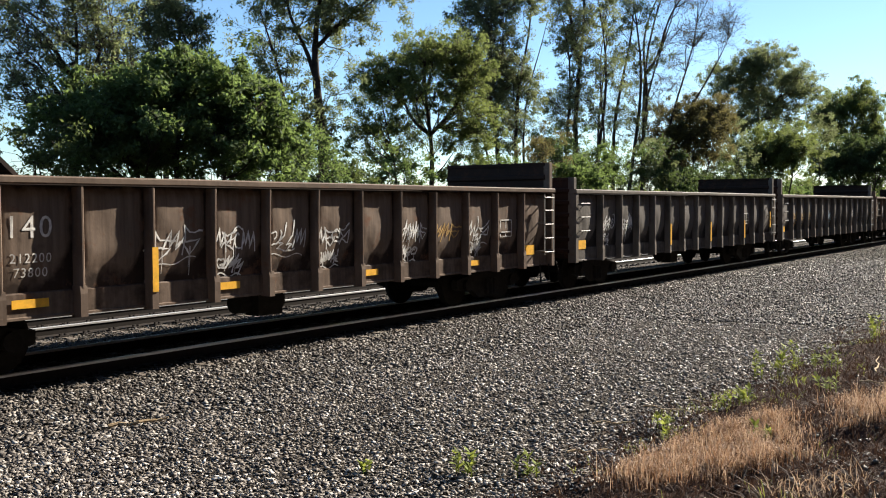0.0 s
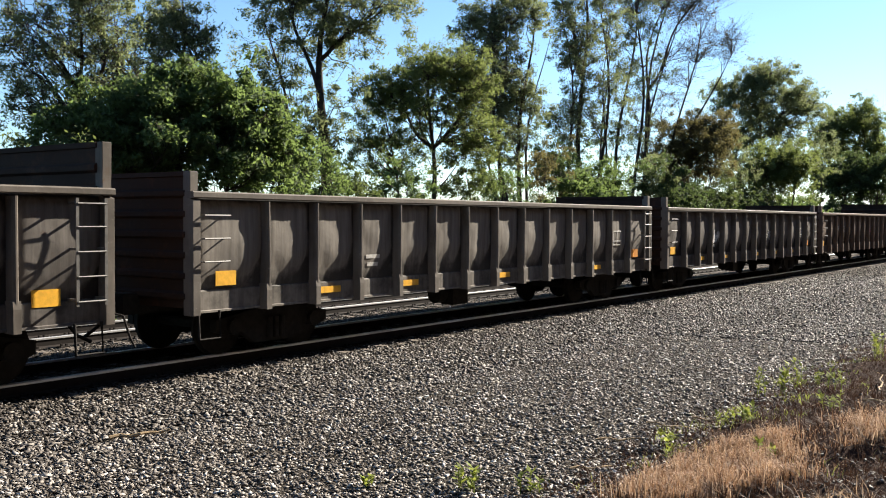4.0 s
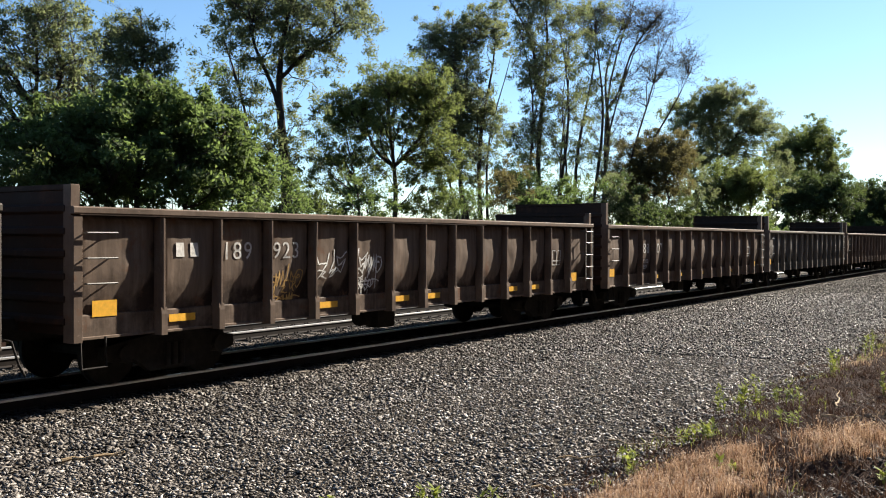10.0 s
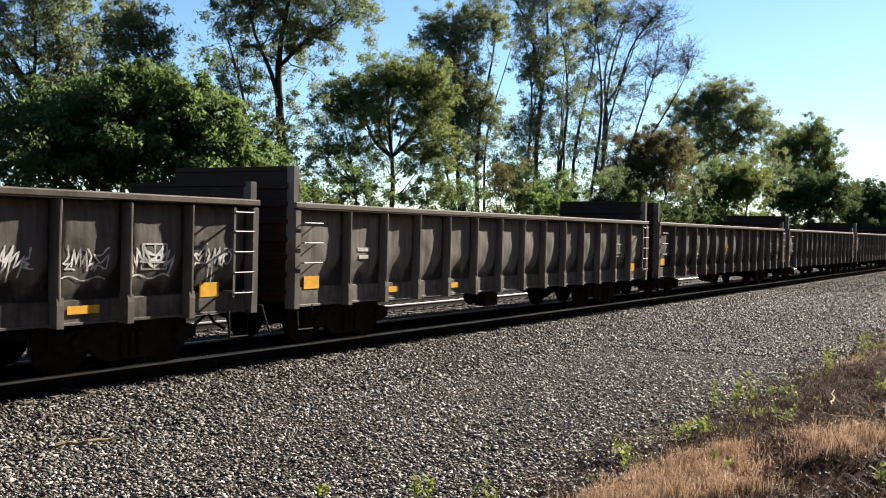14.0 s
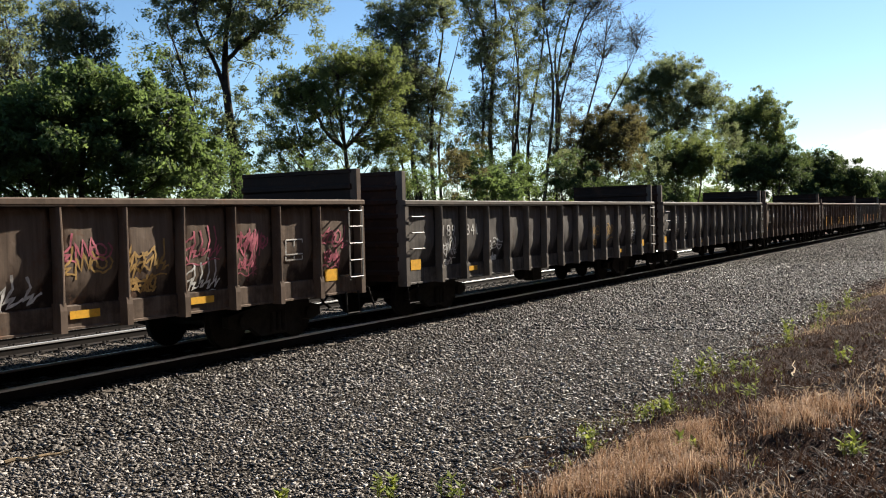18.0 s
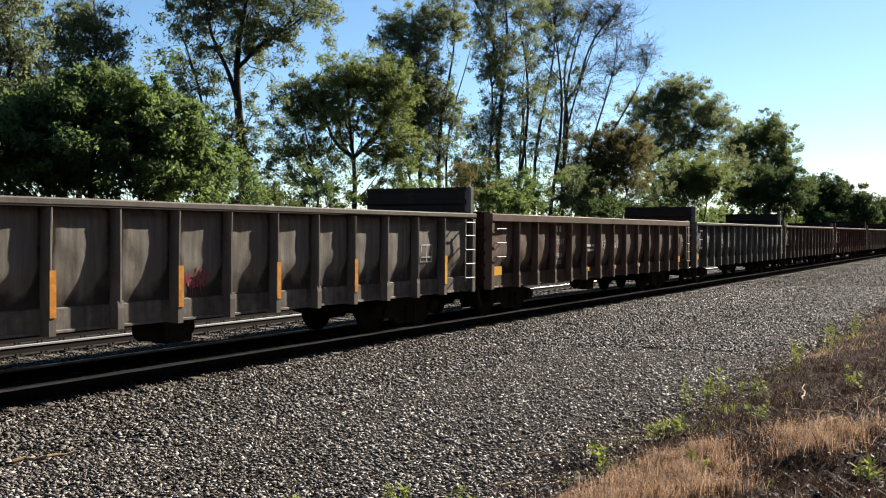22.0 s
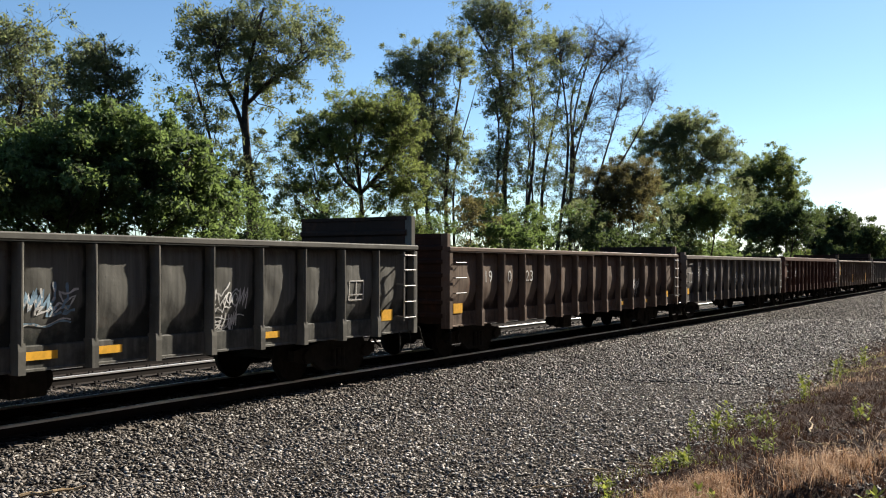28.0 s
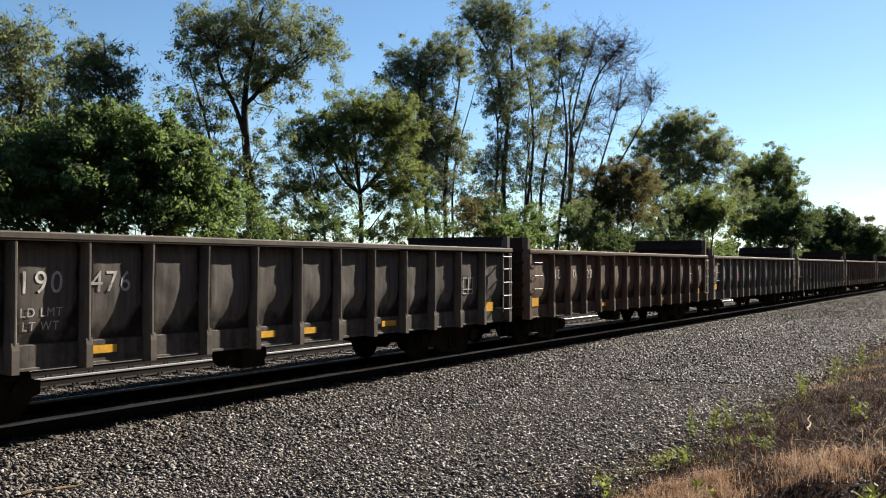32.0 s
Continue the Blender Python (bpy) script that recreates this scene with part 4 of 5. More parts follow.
    car = gondola(look_, front, rear, spec.get("tall", 0.10), 300 + k, marks, spec.get("top", 2.31))
    car.location = (k * SPAN, TRACK, RAIL_TOP)
    cars.append((k, car))


# ---- trees ----
def leaf_mesh(name, centres, radii, per, size, mat, r, droop=0.0):
    """Small folded leaves scattered in clumps."""
    n = len(centres) * per
    c = np.repeat(np.asarray(centres), per, axis=0)
    rad = np.repeat(np.asarray(radii), per)[:, None]
    d = r.normal(size=(n, 3))
    d /= np.linalg.norm(d, axis=1, keepdims=True)
    p = c + d * rad * (r.random((n, 1)) ** 0.6) * np.array([1, 1, 0.75])
    p[:, 2] -= droop * rad[:, 0] * r.random(n)
    a = r.normal(size=(n, 3))
    a /= np.linalg.norm(a, axis=1, keepdims=True)
    b = np.cross(a, r.normal(size=(n, 3)))
    b /= np.linalg.norm(b, axis=1, keepdims=True)
    s = size * (0.6 + 0.8 * r.random((n, 1)))
    if size > 0.1:
        tri = np.stack([p - a * s, p + a * s * 0.9 + b * s * 0.5, p + a * s * 0.5 - b * s * 0.6], 1).reshape(-1, 3)
        return raw_mesh(name, tri, np.arange(n * 3).reshape(n, 3), mat)
    quad = np.stack([p - a * s, p + b * s * 0.42, p + a * s, p - b * s * 0.42], 1).reshape(-1, 3)
    return raw_mesh(name, quad, np.arange(n * 4).reshape(n, 4), mat)


def tree(x, y, crowns, trunks, leaf="mid", per=45, size=0.10, label="", seed=1, limb=0.035, kind_="tree", bare=0.0, clump=0.5, twigs=4):
    """crowns: (across, deep, z, radii, clumps). trunks: (across, deep, top z, lean, radius, fork height)."""
    r = np.random.default_rng(seed)
    rr = random.Random(seed)
    top = tagged(new(kind_), label, kind_ if kind_ != "shrub" else "bush")
    top.matrix_basis = pose(x, y, land(x, y) - 0.1, 0, 0, math.degrees(math.atan2(y, x)) - 90)
    bm = bmesh.new()
    stems = []
    for dx, dy, tz, lean, rad, fork in trunks:
        n = 10
        wx, wy = rr.uniform(0, 6), rr.uniform(0, 6)
        base = Vector((dx, dy, 0))
        if fork:
            old = stems[0][0]
            q = min(old, key=lambda p: abs(p[2] - fork))
            base = Vector(q)
        pts = []
        for i in range(n + 1):
            f = i / n
            sway = min(0.75, 0.042 * tz)
            pts.append((base.x + lean * (f ** 0.8 if fork else f ** 1.3) + sway * math.sin(wx + f * 6) * f, base.y + sway * math.sin(wy + f * 5) * f, base.z + (tz - base.z) * f))
        rads = [rad * (1.3 if i == 0 and not fork else 1.0 - 0.85 * i / n) for i in range(n + 1)]
        tube(bm, pts, rads, 8)
        stems.append((pts, rads))
    centres, radii = [], []
    if kind_ == "tree":
        # stray sprigs lower down
        zs = [c[2] - c[5] for c in crowns]
        wide = max(c[3] for c in crowns)
        crowns = crowns + [(0, 0, 0.62 * min(zs) + 0.6, wide * 0.9, wide * 0.9, 0.45 * min(zs), 14 + int(5 * wide))]
    for dx, dy, z, rx, ry, rz, count in crowns:
        # boughs first, then clumps of leaves along each
        for _ in range(max(3, count // 4)):
            d = Vector((rr.gauss(0, 1), rr.gauss(0, 1), rr.gauss(0, 1))).normalized() * (rr.random() ** 0.34)
            d *= 0.98 + 0.5 * noise.noise(Vector((d.x * 2.1 + seed, d.y * 2.1, d.z * 2.1 + dx)))
            c = Vector((dx + d.x * rx * 0.96, dy + d.y * ry * 0.96, z + d.z * rz * 0.96))
            pts, rads = min(stems, key=lambda s: min((Vector(p) - c).length for p in s[0][3:]))
            reach = min(math.hypot(c.x - p[0], c.y - p[1]) for p in pts)
            want = c.z - 0.8 * reach - 0.3
            start = min(range(1, len(pts) - 1), key=lambda i: abs(pts[i][2] - want))
            a = Vector(pts[start])
            mid = a.lerp(c, 0.5) + Vector((rr.uniform(-0.3, 0.3), rr.uniform(-0.3, 0.3), rr.uniform(-0.1, 0.35)))
            w = min(rads[start] * 0.6, limb * (0.6 + 0.17 * (c - a).length))
            tube(bm, [a, a.lerp(mid, 0.55) + Vector((0, 0, -0.08)), mid, mid.lerp(c, 0.6) + Vector((rr.uniform(-0.15, 0.15), 0, 0.06)), c], [w, w * 0.78, w * 0.6, w * 0.4, 0.008], 4, False)
            naked = rr.random() < bare
            for _ in range(4):
                e = c + Vector([max(-1.5, min(1.5, rr.gauss(0, w_))) for w_ in (1, 1, 0.7)]) * min(clump * 1.35, 0.8)
                g = mid.lerp(c, rr.uniform(0.2, 1.0))
                tube(bm, [g, g.lerp(e, 0.5) + Vector((rr.uniform(-0.12, 0.12), 0, 0.08)), e], [w * 0.34 + 0.004, w * 0.22 + 0.003, 0.004], 3, False)
                for _ in range((twigs + 1) // 2 + (2 if bare else 0)):
                    h2 = e + Vector((rr.uniform(-1, 1), rr.uniform(-1, 1), rr.uniform(-0.4, 1.0))) * clump
                    tube(bm, [g.lerp(e, rr.uniform(0.4, 1)), h2], [w * 0.16 + 0.003, 0.003], 3, False)
                if not naked:
                    centres.append(tuple(e))
                    radii.append(clump * rr.uniform(0.42, 1.05))
    part("trunk", meshed(bm, BARK, "trunk", smooth=True), top)
    if centres:
        part("crown", leaf_mesh("crown", centres, radii, int(per * 1.9), size * 0.70, LEAF[leaf], r, 0.5), top)
    return top


# beyond the train, from the open side of the view to its far end
tree(18.5, 27, [(0.1, 0, 8.5, 1.1, 1.1, 1.3, 91), (-1.1, 0, 8.7, 0.9, 1.0, 1.2, 61), (0.0, 0, 9.6, 0.7, 1.0, 0.6, 40), (0.6, 0, 7.4, 0.7, 1.0, 1.0, 45), (-0.7, 0, 7.0, 0.8, 1.0, 0.9, 30), (-1.5, 0, 6.3, 0.8, 1.0, 0.9, 25), (0.6, 0, 5.9, 0.7, 1.0, 0.9, 17), (-2.0, 0, 8.3, 0.6, 1.0, 1.2, 60), (-2.1, 0, 6.9, 0.5, 1.0, 0.9, 36)], [(-0.2, 0.0, 9.8, -0.6, 0.16, 0), (0, 0, 9.4, 1.2, 0.09, 5.8), (0.3, 0.0, 9.2, 0.2, 0.11, 0)], "olive", 34, 0.08, "slender tree with airy grey green foliage beside the railway", 11, bare=0.12, clump=0.42)
tree(22.8, 28.5, [(0.1, 0, 10.4, 0.5, 1.0, 0.7, 38), (-0.0, 0, 9.4, 1.0, 1.0, 0.9, 76), (0.9, 0, 9.2, 0.7, 1.0, 0.8, 47), (-1.1, 0, 9.3, 0.5, 1.0, 0.8, 26), (0.0, 0, 8.2, 1.6, 1.6, 0.8, 66)], [(0.0, 0.3, 11.0, 0.1, 0.15, 0), (0, 0, 10.0, 0.9, 0.08, 7.1), (-0.5, 0.3, 9.8, -0.6, 0.09, 0)], "olive", 36, 0.08, "narrow tree with thin brownish green crown", 12, bare=0.15, clump=0.4)
tree(19.6, 24, [(-1.8, 0, 5.6, 1.3, 1.3, 1.0, 130), (0.2, 0, 6.25, 1.4, 1.4, 1.0, 150), (1.6, 0, 6.15, 1.1, 1.1, 1.0, 110), (-0.9, 0, 6.4, 0.7, 1.0, 0.6, 50), (-3.0, 0, 5.1, 0.7, 1.0, 1.2, 60), (2.5, 0, 5.4, 0.7, 1.0, 1.1, 70), (-1.4, 0, 4.8, 2.4, 2.4, 1.0, 120), (1.4, 0, 4.9, 1.8, 1.8, 1.0, 90)], [(-0.0, -0.1, 6.9, 0.1, 0.16, 0), (0, 0, 6.8, 1.6, 0.11, 5.3), (-0.5, -0.1, 6.6, -1.3, 0.12, 0), (0.5, -0.1, 6.1, 1.9, 0.1, 0)], "dark", 56, 0.12, "broad dense dark green tree with drooping leaves", 13, clump=0.5)
tree(28.1, 26, [(0.8, 0, 12.0, 1.3, 1.3, 1.1, 97), (2.6, 0, 11.8, 0.9, 1.0, 0.8, 55), (-0.9, 0, 11.9, 1.0, 1.0, 1.0, 72), (-2.1, 0, 11.3, 0.7, 1.0, 0.9, 39), (-0.3, 0, 10.2, 1.6, 1.6, 1.0, 64), (1.6, 0, 10.5, 1.1, 1.1, 0.9, 39), (-1.6, 0, 9.4, 1.0, 1.0, 1.0, 48), (-1.7, 0, 7.6, 0.9, 1.0, 1.3, 32), (0.5, 0, 8.1, 1.2, 1.2, 1.2, 20), (-0.9, 0, 5.9, 0.9, 1.0, 1.0, 36), (0.2, 0, 6.2, 1.0, 1.0, 1.3, 14)], [(-0.0, -0.3, 12.7, 0.4, 0.3, 0), (0, 0, 11.7, 2.3, 0.09, 8.5), (0, 0, 12.4, -1.2, 0.1, 7.3), (-1.1, 0.1, 10.8, -0.9, 0.13, 0), (-1.5, -0.3, 8.6, -0.0, 0.08, 0)], "olive", 42, 0.085, "tall dark-trunked tree with open olive green crown", 14, clump=0.45)
tree(35.2, 26, [(0.2, 0, 9.7, 2.0, 2.0, 0.8, 163), (-1.8, 0, 8.7, 1.5, 1.5, 1.1, 122), (1.9, 0, 9.0, 1.2, 1.2, 1.1, 122), (-0.0, 0, 7.9, 3.0, 3.0, 0.9, 122), (-1.1, 0, 6.5, 2.2, 2.2, 1.0, 62), (2.4, 0, 6.7, 0.9, 1.0, 1.6, 81), (-2.9, 0, 6.5, 0.6, 1.0, 1.3, 29), (-1.8, 0, 5.6, 1.5, 1.5, 0.8, 26), (1.6, 0, 5.5, 1.5, 1.5, 0.9, 34), (0.4, 0, 6.5, 2.3, 2.3, 1.3, 30)], [(-0.0, 0.0, 10.0, 0.4, 0.17, 0), (0, 0, 8.8, -2.3, 0.1, 6.1), (0, 0, 9.3, 2.1, 0.1, 6.5), (-1.4, 0.1, 8.0, -0.3, 0.09, 0)], "lime", 44, 0.085, "small spreading tree with sunlit yellow green leaves", 15, clump=0.42)
tree(44.4, 27, [(-2.0, 0, 13.7, 1.0, 1.0, 1.3, 119), (0.3, 0, 14.2, 1.0, 1.0, 1.1, 102), (-0.9, 0, 11.9, 1.8, 1.8, 1.7, 187), (0.1, 0, 9.5, 1.5, 1.5, 1.7, 166), (-1.3, 0, 9.2, 1.2, 1.2, 1.5, 103), (-0.5, 0, 7.2, 1.8, 1.8, 1.5, 103)], [(0.0, 0.0, 14.8, -1.9, 0.15, 0), (0.4, 0.3, 15.2, 0.1, 0.15, 0), (-0.4, 0.3, 13.7, -0.7, 0.12, 0), (0.5, 0.3, 12.8, 0.9, 0.1, 0), (-0.8, 0.0, 12.8, -1.9, 0.09, 0)], "olive", 40, 0.09, "tall clump tree with grey green thin foliage", 16, bare=0.1, clump=0.45)
tree(52.5, 27, [(-1.7, 0, 18.4, 1.5, 1.5, 1.3, 134), (0.2, 0, 18.1, 1.2, 1.2, 1.3, 92), (-0.9, 0, 15.9, 1.8, 1.8, 1.7, 117), (1.3, 0, 15.8, 1.2, 1.2, 1.6, 73), (-0.2, 0, 13.1, 2.0, 2.0, 2.0, 138), (0.8, 0, 10.6, 1.7, 1.7, 1.7, 91), (-0.9, 0, 8.7, 1.7, 1.7, 1.7, 121)], [(-0.0, 0.3, 19.2, -0.6, 0.22, 0), (0, 0, 19.0, -1.8, 0.13, 12.4), (0.7, 0.3, 17.2, 0.7, 0.15, 0), (-0.7, 0.3, 16.6, -0.8, 0.12, 0), (1.0, 0.3, 14.8, 0.8, 0.1, 0)], "olive", 38, 0.095, "very tall tree with thin crown and dark limbs", 17, bare=0.2, clump=0.5)
tree(60.4, 28, [(1.0, 0, 18.3, 0.8, 1.0, 1.1, 81), (-0.5, 0, 18.3, 0.9, 1.0, 1.1, 56), (0.5, 0, 15.5, 1.8, 1.8, 2.2, 109), (0.9, 0, 12.4, 2.2, 2.2, 2.2, 79), (0.2, 0, 8.9, 2.2, 2.2, 2.2, 133)], [(-0.6, 0.0, 18.8, 0.9, 0.16, 0), (0.4, 0.0, 18.6, 0.9, 0.16, 0), (1.0, 0.0, 17.2, 2.0, 0.13, 0), (-1.2, 0.0, 17.1, -0.6, 0.12, 0)], "olive", 36, 0.095, "tall tree with sparse leaves on upright stems", 61, bare=0.35, clump=0.5)
tree(63.2, 28, [(2.0, 0, 18.1, 1.4, 1.4, 1.9, 168), (3.8, 0, 17.6, 1.3, 1.3, 1.9, 168), (5.4, 0, 15.0, 1.3, 1.3, 1.4, 125), (2.8, 0, 14.3, 2.0, 2.0, 2.0, 125), (1.4, 0, 11.5, 1.6, 1.6, 2.0, 62), (0.4, 0, 9.5, 2.2, 2.2, 2.4, 60)], [(-0.2, -0.1, 19.8, 2.0, 0.18, 0), (0, 0, 19.3, 3.4, 0.13, 11.5), (0.4, -0.1, 15.9, 5.9, 0.14, 0), (1.4, -0.1, 17.1, 2.2, 0.13, 0), (0, 0, 18.4, 0.6, 0.13, 8.7)], "russet", 12, 0.08, "tall tree with mostly bare reddish twigs", 18, bare=0.72, twigs=7, limb=0.03, clump=0.6)
tree(64.8, 25, [(-0.0, 0, 8.0, 2.8, 2.8, 2.1, 352), (-1.2, 0, 5.7, 2.8, 2.8, 1.5, 132), (1.6, 0, 9.2, 1.4, 1.4, 1.0, 88)], [(0.0, 0.1, 9.9, 0.2, 0.12, 0), (-0.8, 0.1, 9.1, -0.8, 0.09, 0), (0.8, 0.1, 9.1, 1.2, 0.09, 0)], "russet", 54, 0.1, "round shrubby tree with browning olive leaves", 19, kind_="shrub", clump=0.55)
tree(49.3, 24.5, [(-0.0, 0, 5.3, 2.1, 2.1, 0.9, 112), (-2.1, 0, 6.0, 1.1, 1.1, 1.1, 80)], [(-0.0, -0.1, 5.7, 0.2, 0.08, 0), (-1.6, -0.1, 6.7, -0.5, 0.07, 0)], "dark", 50, 0.1, "dark green thicket under the tall trees", 63, kind_="shrub", clump=0.5)
tree(91.4, 28, [(-0.0, 0, 16.5, 2.2, 2.2, 1.4, 150), (-0.9, 0, 14.4, 3.8, 3.2, 1.9, 200), (2.8, 0, 14.1, 2.1, 2.1, 1.7, 120), (-3.6, 0, 14.6, 2.1, 2.1, 2.0, 90), (0.3, 0, 11.3, 5.0, 3.2, 2.5, 200), (-2.9, 0, 10.8, 3.2, 3.2, 2.8, 90)], [(0.0, 0.0, 17.6, 0.0, 0.24, 0), (0, 0, 15.1, 3.1, 0.14, 11.3), (-1.1, 0.0, 15.8, -2.7, 0.16, 0)], "olive", 44, 0.13, "broad tree with a dense rounded mid green crown", 21, clump=0.7)
tree(125.4, 27, [(0.1, 0, 15.6, 3.1, 3.1, 2.0, 200), (-1.8, 0, 13.0, 4.2, 3.2, 2.6, 200), (1.9, 0, 11.8, 1.7, 1.7, 3.7, 110), (-3.5, 0, 14.8, 2.3, 2.3, 2.2, 80), (-0.8, 0, 9.0, 4.0, 3.2, 2.1, 90)], [(-0.0, -0.3, 17.2, 0.4, 0.24, 0), (1.2, 0.1, 15.4, 0.8, 0.18, 0), (-1.5, 0.1, 15.9, -1.0, 0.16, 0)], "lime", 42, 0.16, "tall round topped green tree", 24, clump=0.8)
tree(79.9, 24, [(-0.0, 0, 7.0, 2.7, 2.7, 2.2, 280), (2.1, 0, 7.5, 1.7, 1.7, 1.8, 120)], [(0.0, -0.3, 8.6, 0.1, 0.12, 0), (1.1, -0.3, 8.6, 1.0, 0.1, 0)], "lime", 46, 0.13, "bushy tree with bright yellow green leaves", 20, kind_="shrub", clump=0.6)
tree(105.8, 23.5, [(-0.6, 0, 7.6, 3.5, 3.2, 2.3, 208), (2.9, 0, 7.3, 2.6, 2.6, 2.2, 112)], [(-0.6, -0.3, 9.3, 0.1, 0.14, 0), (1.7, -0.3, 8.9, 1.2, 0.1, 0)], "deep", 48, 0.18, "dense dark green bush by the track", 25, kind_="shrub", clump=0.8)
tree(146.6, 23.5, [(-0.4, 0, 8.1, 3.9, 3.2, 3.6, 192), (4.4, 0, 7.0, 3.3, 3.2, 3.0, 128)], [(-0.4, 0.0, 10.3, 0.3, 0.14, 0), (2.6, 0.0, 9.0, 1.5, 0.1, 0)], "deep", 48, 0.24, "dense deep green bush further along the track", 26, kind_="shrub", clump=1.0)
tree(24.9, 24.5, [(-0.0, 0, 4.5, 0.8, 1.0, 0.8, 70)], [(0.0, -0.3, 4.7, 0.1, 0.06, 0), (0.1, -0.1, 4.5, -0.4, 0.05, 0)], "dark", 44, 0.09, "leafy bush filling the gap between the trunks", 130, kind_="shrub", clump=0.45)
tree(26.9, 24.5, [(-0.0, 0, 4.3, 0.5, 1.0, 0.5, 30)], [(0.0, 0.0, 4.5, 0.1, 0.06, 0), (0.1, 0.1, 4.3, -0.4, 0.05, 0)], "dark", 44, 0.09, "leafy bush filling the gap between the trunks", 131, kind_="shrub", clump=0.45)
tree(23.6, 24.5, [(-0.0, 0, 4.1, 0.8, 1.0, 0.6, 40)], [(-0.0, 0.3, 4.3, 0.1, 0.06, 0), (0.1, -0.3, 4.1, -0.3, 0.05, 0)], "deep", 44, 0.09, "leafy bush filling the gap between the trunks", 132, kind_="shrub", clump=0.45)
tree(28.7, 24.5, [(-0.0, 0, 4.2, 0.5, 1.0, 0.4, 24)], [(0.0, -0.1, 4.4, 0.1, 0.06, 0), (0.1, 0.0, 4.2, -0.4, 0.05, 0)], "mid", 44, 0.09, "leafy bush filling the gap between the trunks", 133, kind_="shrub", clump=0.45)
tree(31.3, 24.5, [(-0.0, 0, 4.4, 0.7, 1.0, 0.5, 24)], [(-0.0, 0.1, 4.6, 0.1, 0.06, 0), (0.1, 0.3, 4.4, -0.4, 0.05, 0)], "dark", 44, 0.09, "leafy bush filling the gap between the trunks", 134, kind_="shrub", clump=0.45)
tree(36.1, 24.5, [(-0.0, 0, 4.5, 0.9, 1.0, 0.7, 36)], [(0.0, -0.3, 4.8, 0.1, 0.06, 0), (0.2, -0.1, 4.5, -0.5, 0.05, 0)], "mid", 44, 0.09, "leafy bush filling the gap between the trunks", 135, kind_="shrub", clump=0.45)
tree(38.9, 24.5, [(-0.0, 0, 4.6, 0.8, 1.0, 0.6, 30)], [(0.0, -0.3, 4.8, 0.1, 0.06, 0), (0.2, -0.1, 4.6, -0.5, 0.05, 0)], "dark", 44, 0.09, "leafy bush filling the gap between the trunks", 136, kind_="shrub", clump=0.45)
tree(43.3, 24.5, [(-0.0, 0, 5.5, 0.8, 1.0, 1.1, 46)], [(0.0, 0.0, 5.7, 0.1, 0.06, 0), (0.2, 0.1, 5.5, -0.5, 0.05, 0)], "russet", 44, 0.09, "leafy bush filling the gap between the trunks", 137, kind_="shrub", clump=0.45)
tree(68.1, 24.5, [(-0.0, 0, 5.5, 1.4, 1.4, 1.1, 40)], [(-0.0, -0.1, 5.9, 0.2, 0.06, 0), (0.2, 0.0, 5.5, -0.7, 0.05, 0)], "mid", 44, 0.09, "leafy bush filling the gap between the trunks", 138, kind_="shrub", clump=0.45)
tree(15.2, 24.5, [(-0.0, 0, 4.4, 0.5, 1.0, 0.8, 40)], [(0.0, 0.1, 4.5, 0.0, 0.06, 0), (0.1, 0.3, 4.4, -0.3, 0.05, 0)], "mid", 44, 0.09, "leafy bush filling the gap between the trunks", 139, kind_="shrub", clump=0.45)
tree(96.7, 24.5, [(0.0, 0, 8.7, 1.8, 1.8, 2.6, 90)], [(0.0, -0.3, 9.3, 0.2, 0.06, 0), (0.3, -0.1, 8.7, -1.0, 0.05, 0)], "olive", 44, 0.09, "leafy bush filling the gap between the trunks", 140, kind_="shrub", clump=0.45)
tree(72.6, 24.5, [(-0.0, 0, 6.8, 1.7, 1.7, 2.1, 90)], [(0.0, 0.0, 7.3, 0.2, 0.06, 0), (0.3, 0.1, 6.8, -0.8, 0.05, 0)], "olive", 44, 0.09, "leafy bush filling the gap between the trunks", 141, kind_="shrub", clump=0.45)
tree(56.6, 24.5, [(-0.0, 0, 5.7, 1.4, 1.4, 1.3, 60)], [(0.0, 0.3, 6.1, 0.1, 0.06, 0), (0.2, -0.3, 5.7, -0.6, 0.05, 0)], "olive", 44, 0.09, "leafy bush filling the gap between the trunks", 142, kind_="shrub", clump=0.45)
tree(137.1, 24.5, [(0.0, 0, 9.1, 1.8, 1.8, 2.6, 60)], [(0.0, -0.1, 9.9, 0.3, 0.06, 0), (0.4, 0.0, 9.1, -1.3, 0.05, 0)], "mid", 44, 0.09, "leafy bush filling the gap between the trunks", 143, kind_="shrub", clump=0.45)
for i in range(9):
    x = 150 + 24 * i
    tree(x, 24 + (i % 3) * 1.6, [(0, 0, 5.4 + 0.16 * i, 5.4, 8.0, 4.2, 150)], [(0, 0, 8.0, 0.5, 0.16, 0), (2, 2, 7.0, 1.4, 0.12, 0), (-2, -2, 7.0, -1.4, 0.12, 0)], ("deep", "dark", "deep")[i % 3], 46, 0.34, "distant dense green tree by the track", 40 + i, clump=1.35, twigs=1)
tree(172, 25, [(0, 0, 8.4, 2.0, 2.0, 3.6, 70)], [(0, 0, 11.6, 0.1, 0.2, 0)], "deep", 50, 0.3, "dark evergreen standing above the far trees", 60, clump=1.0)
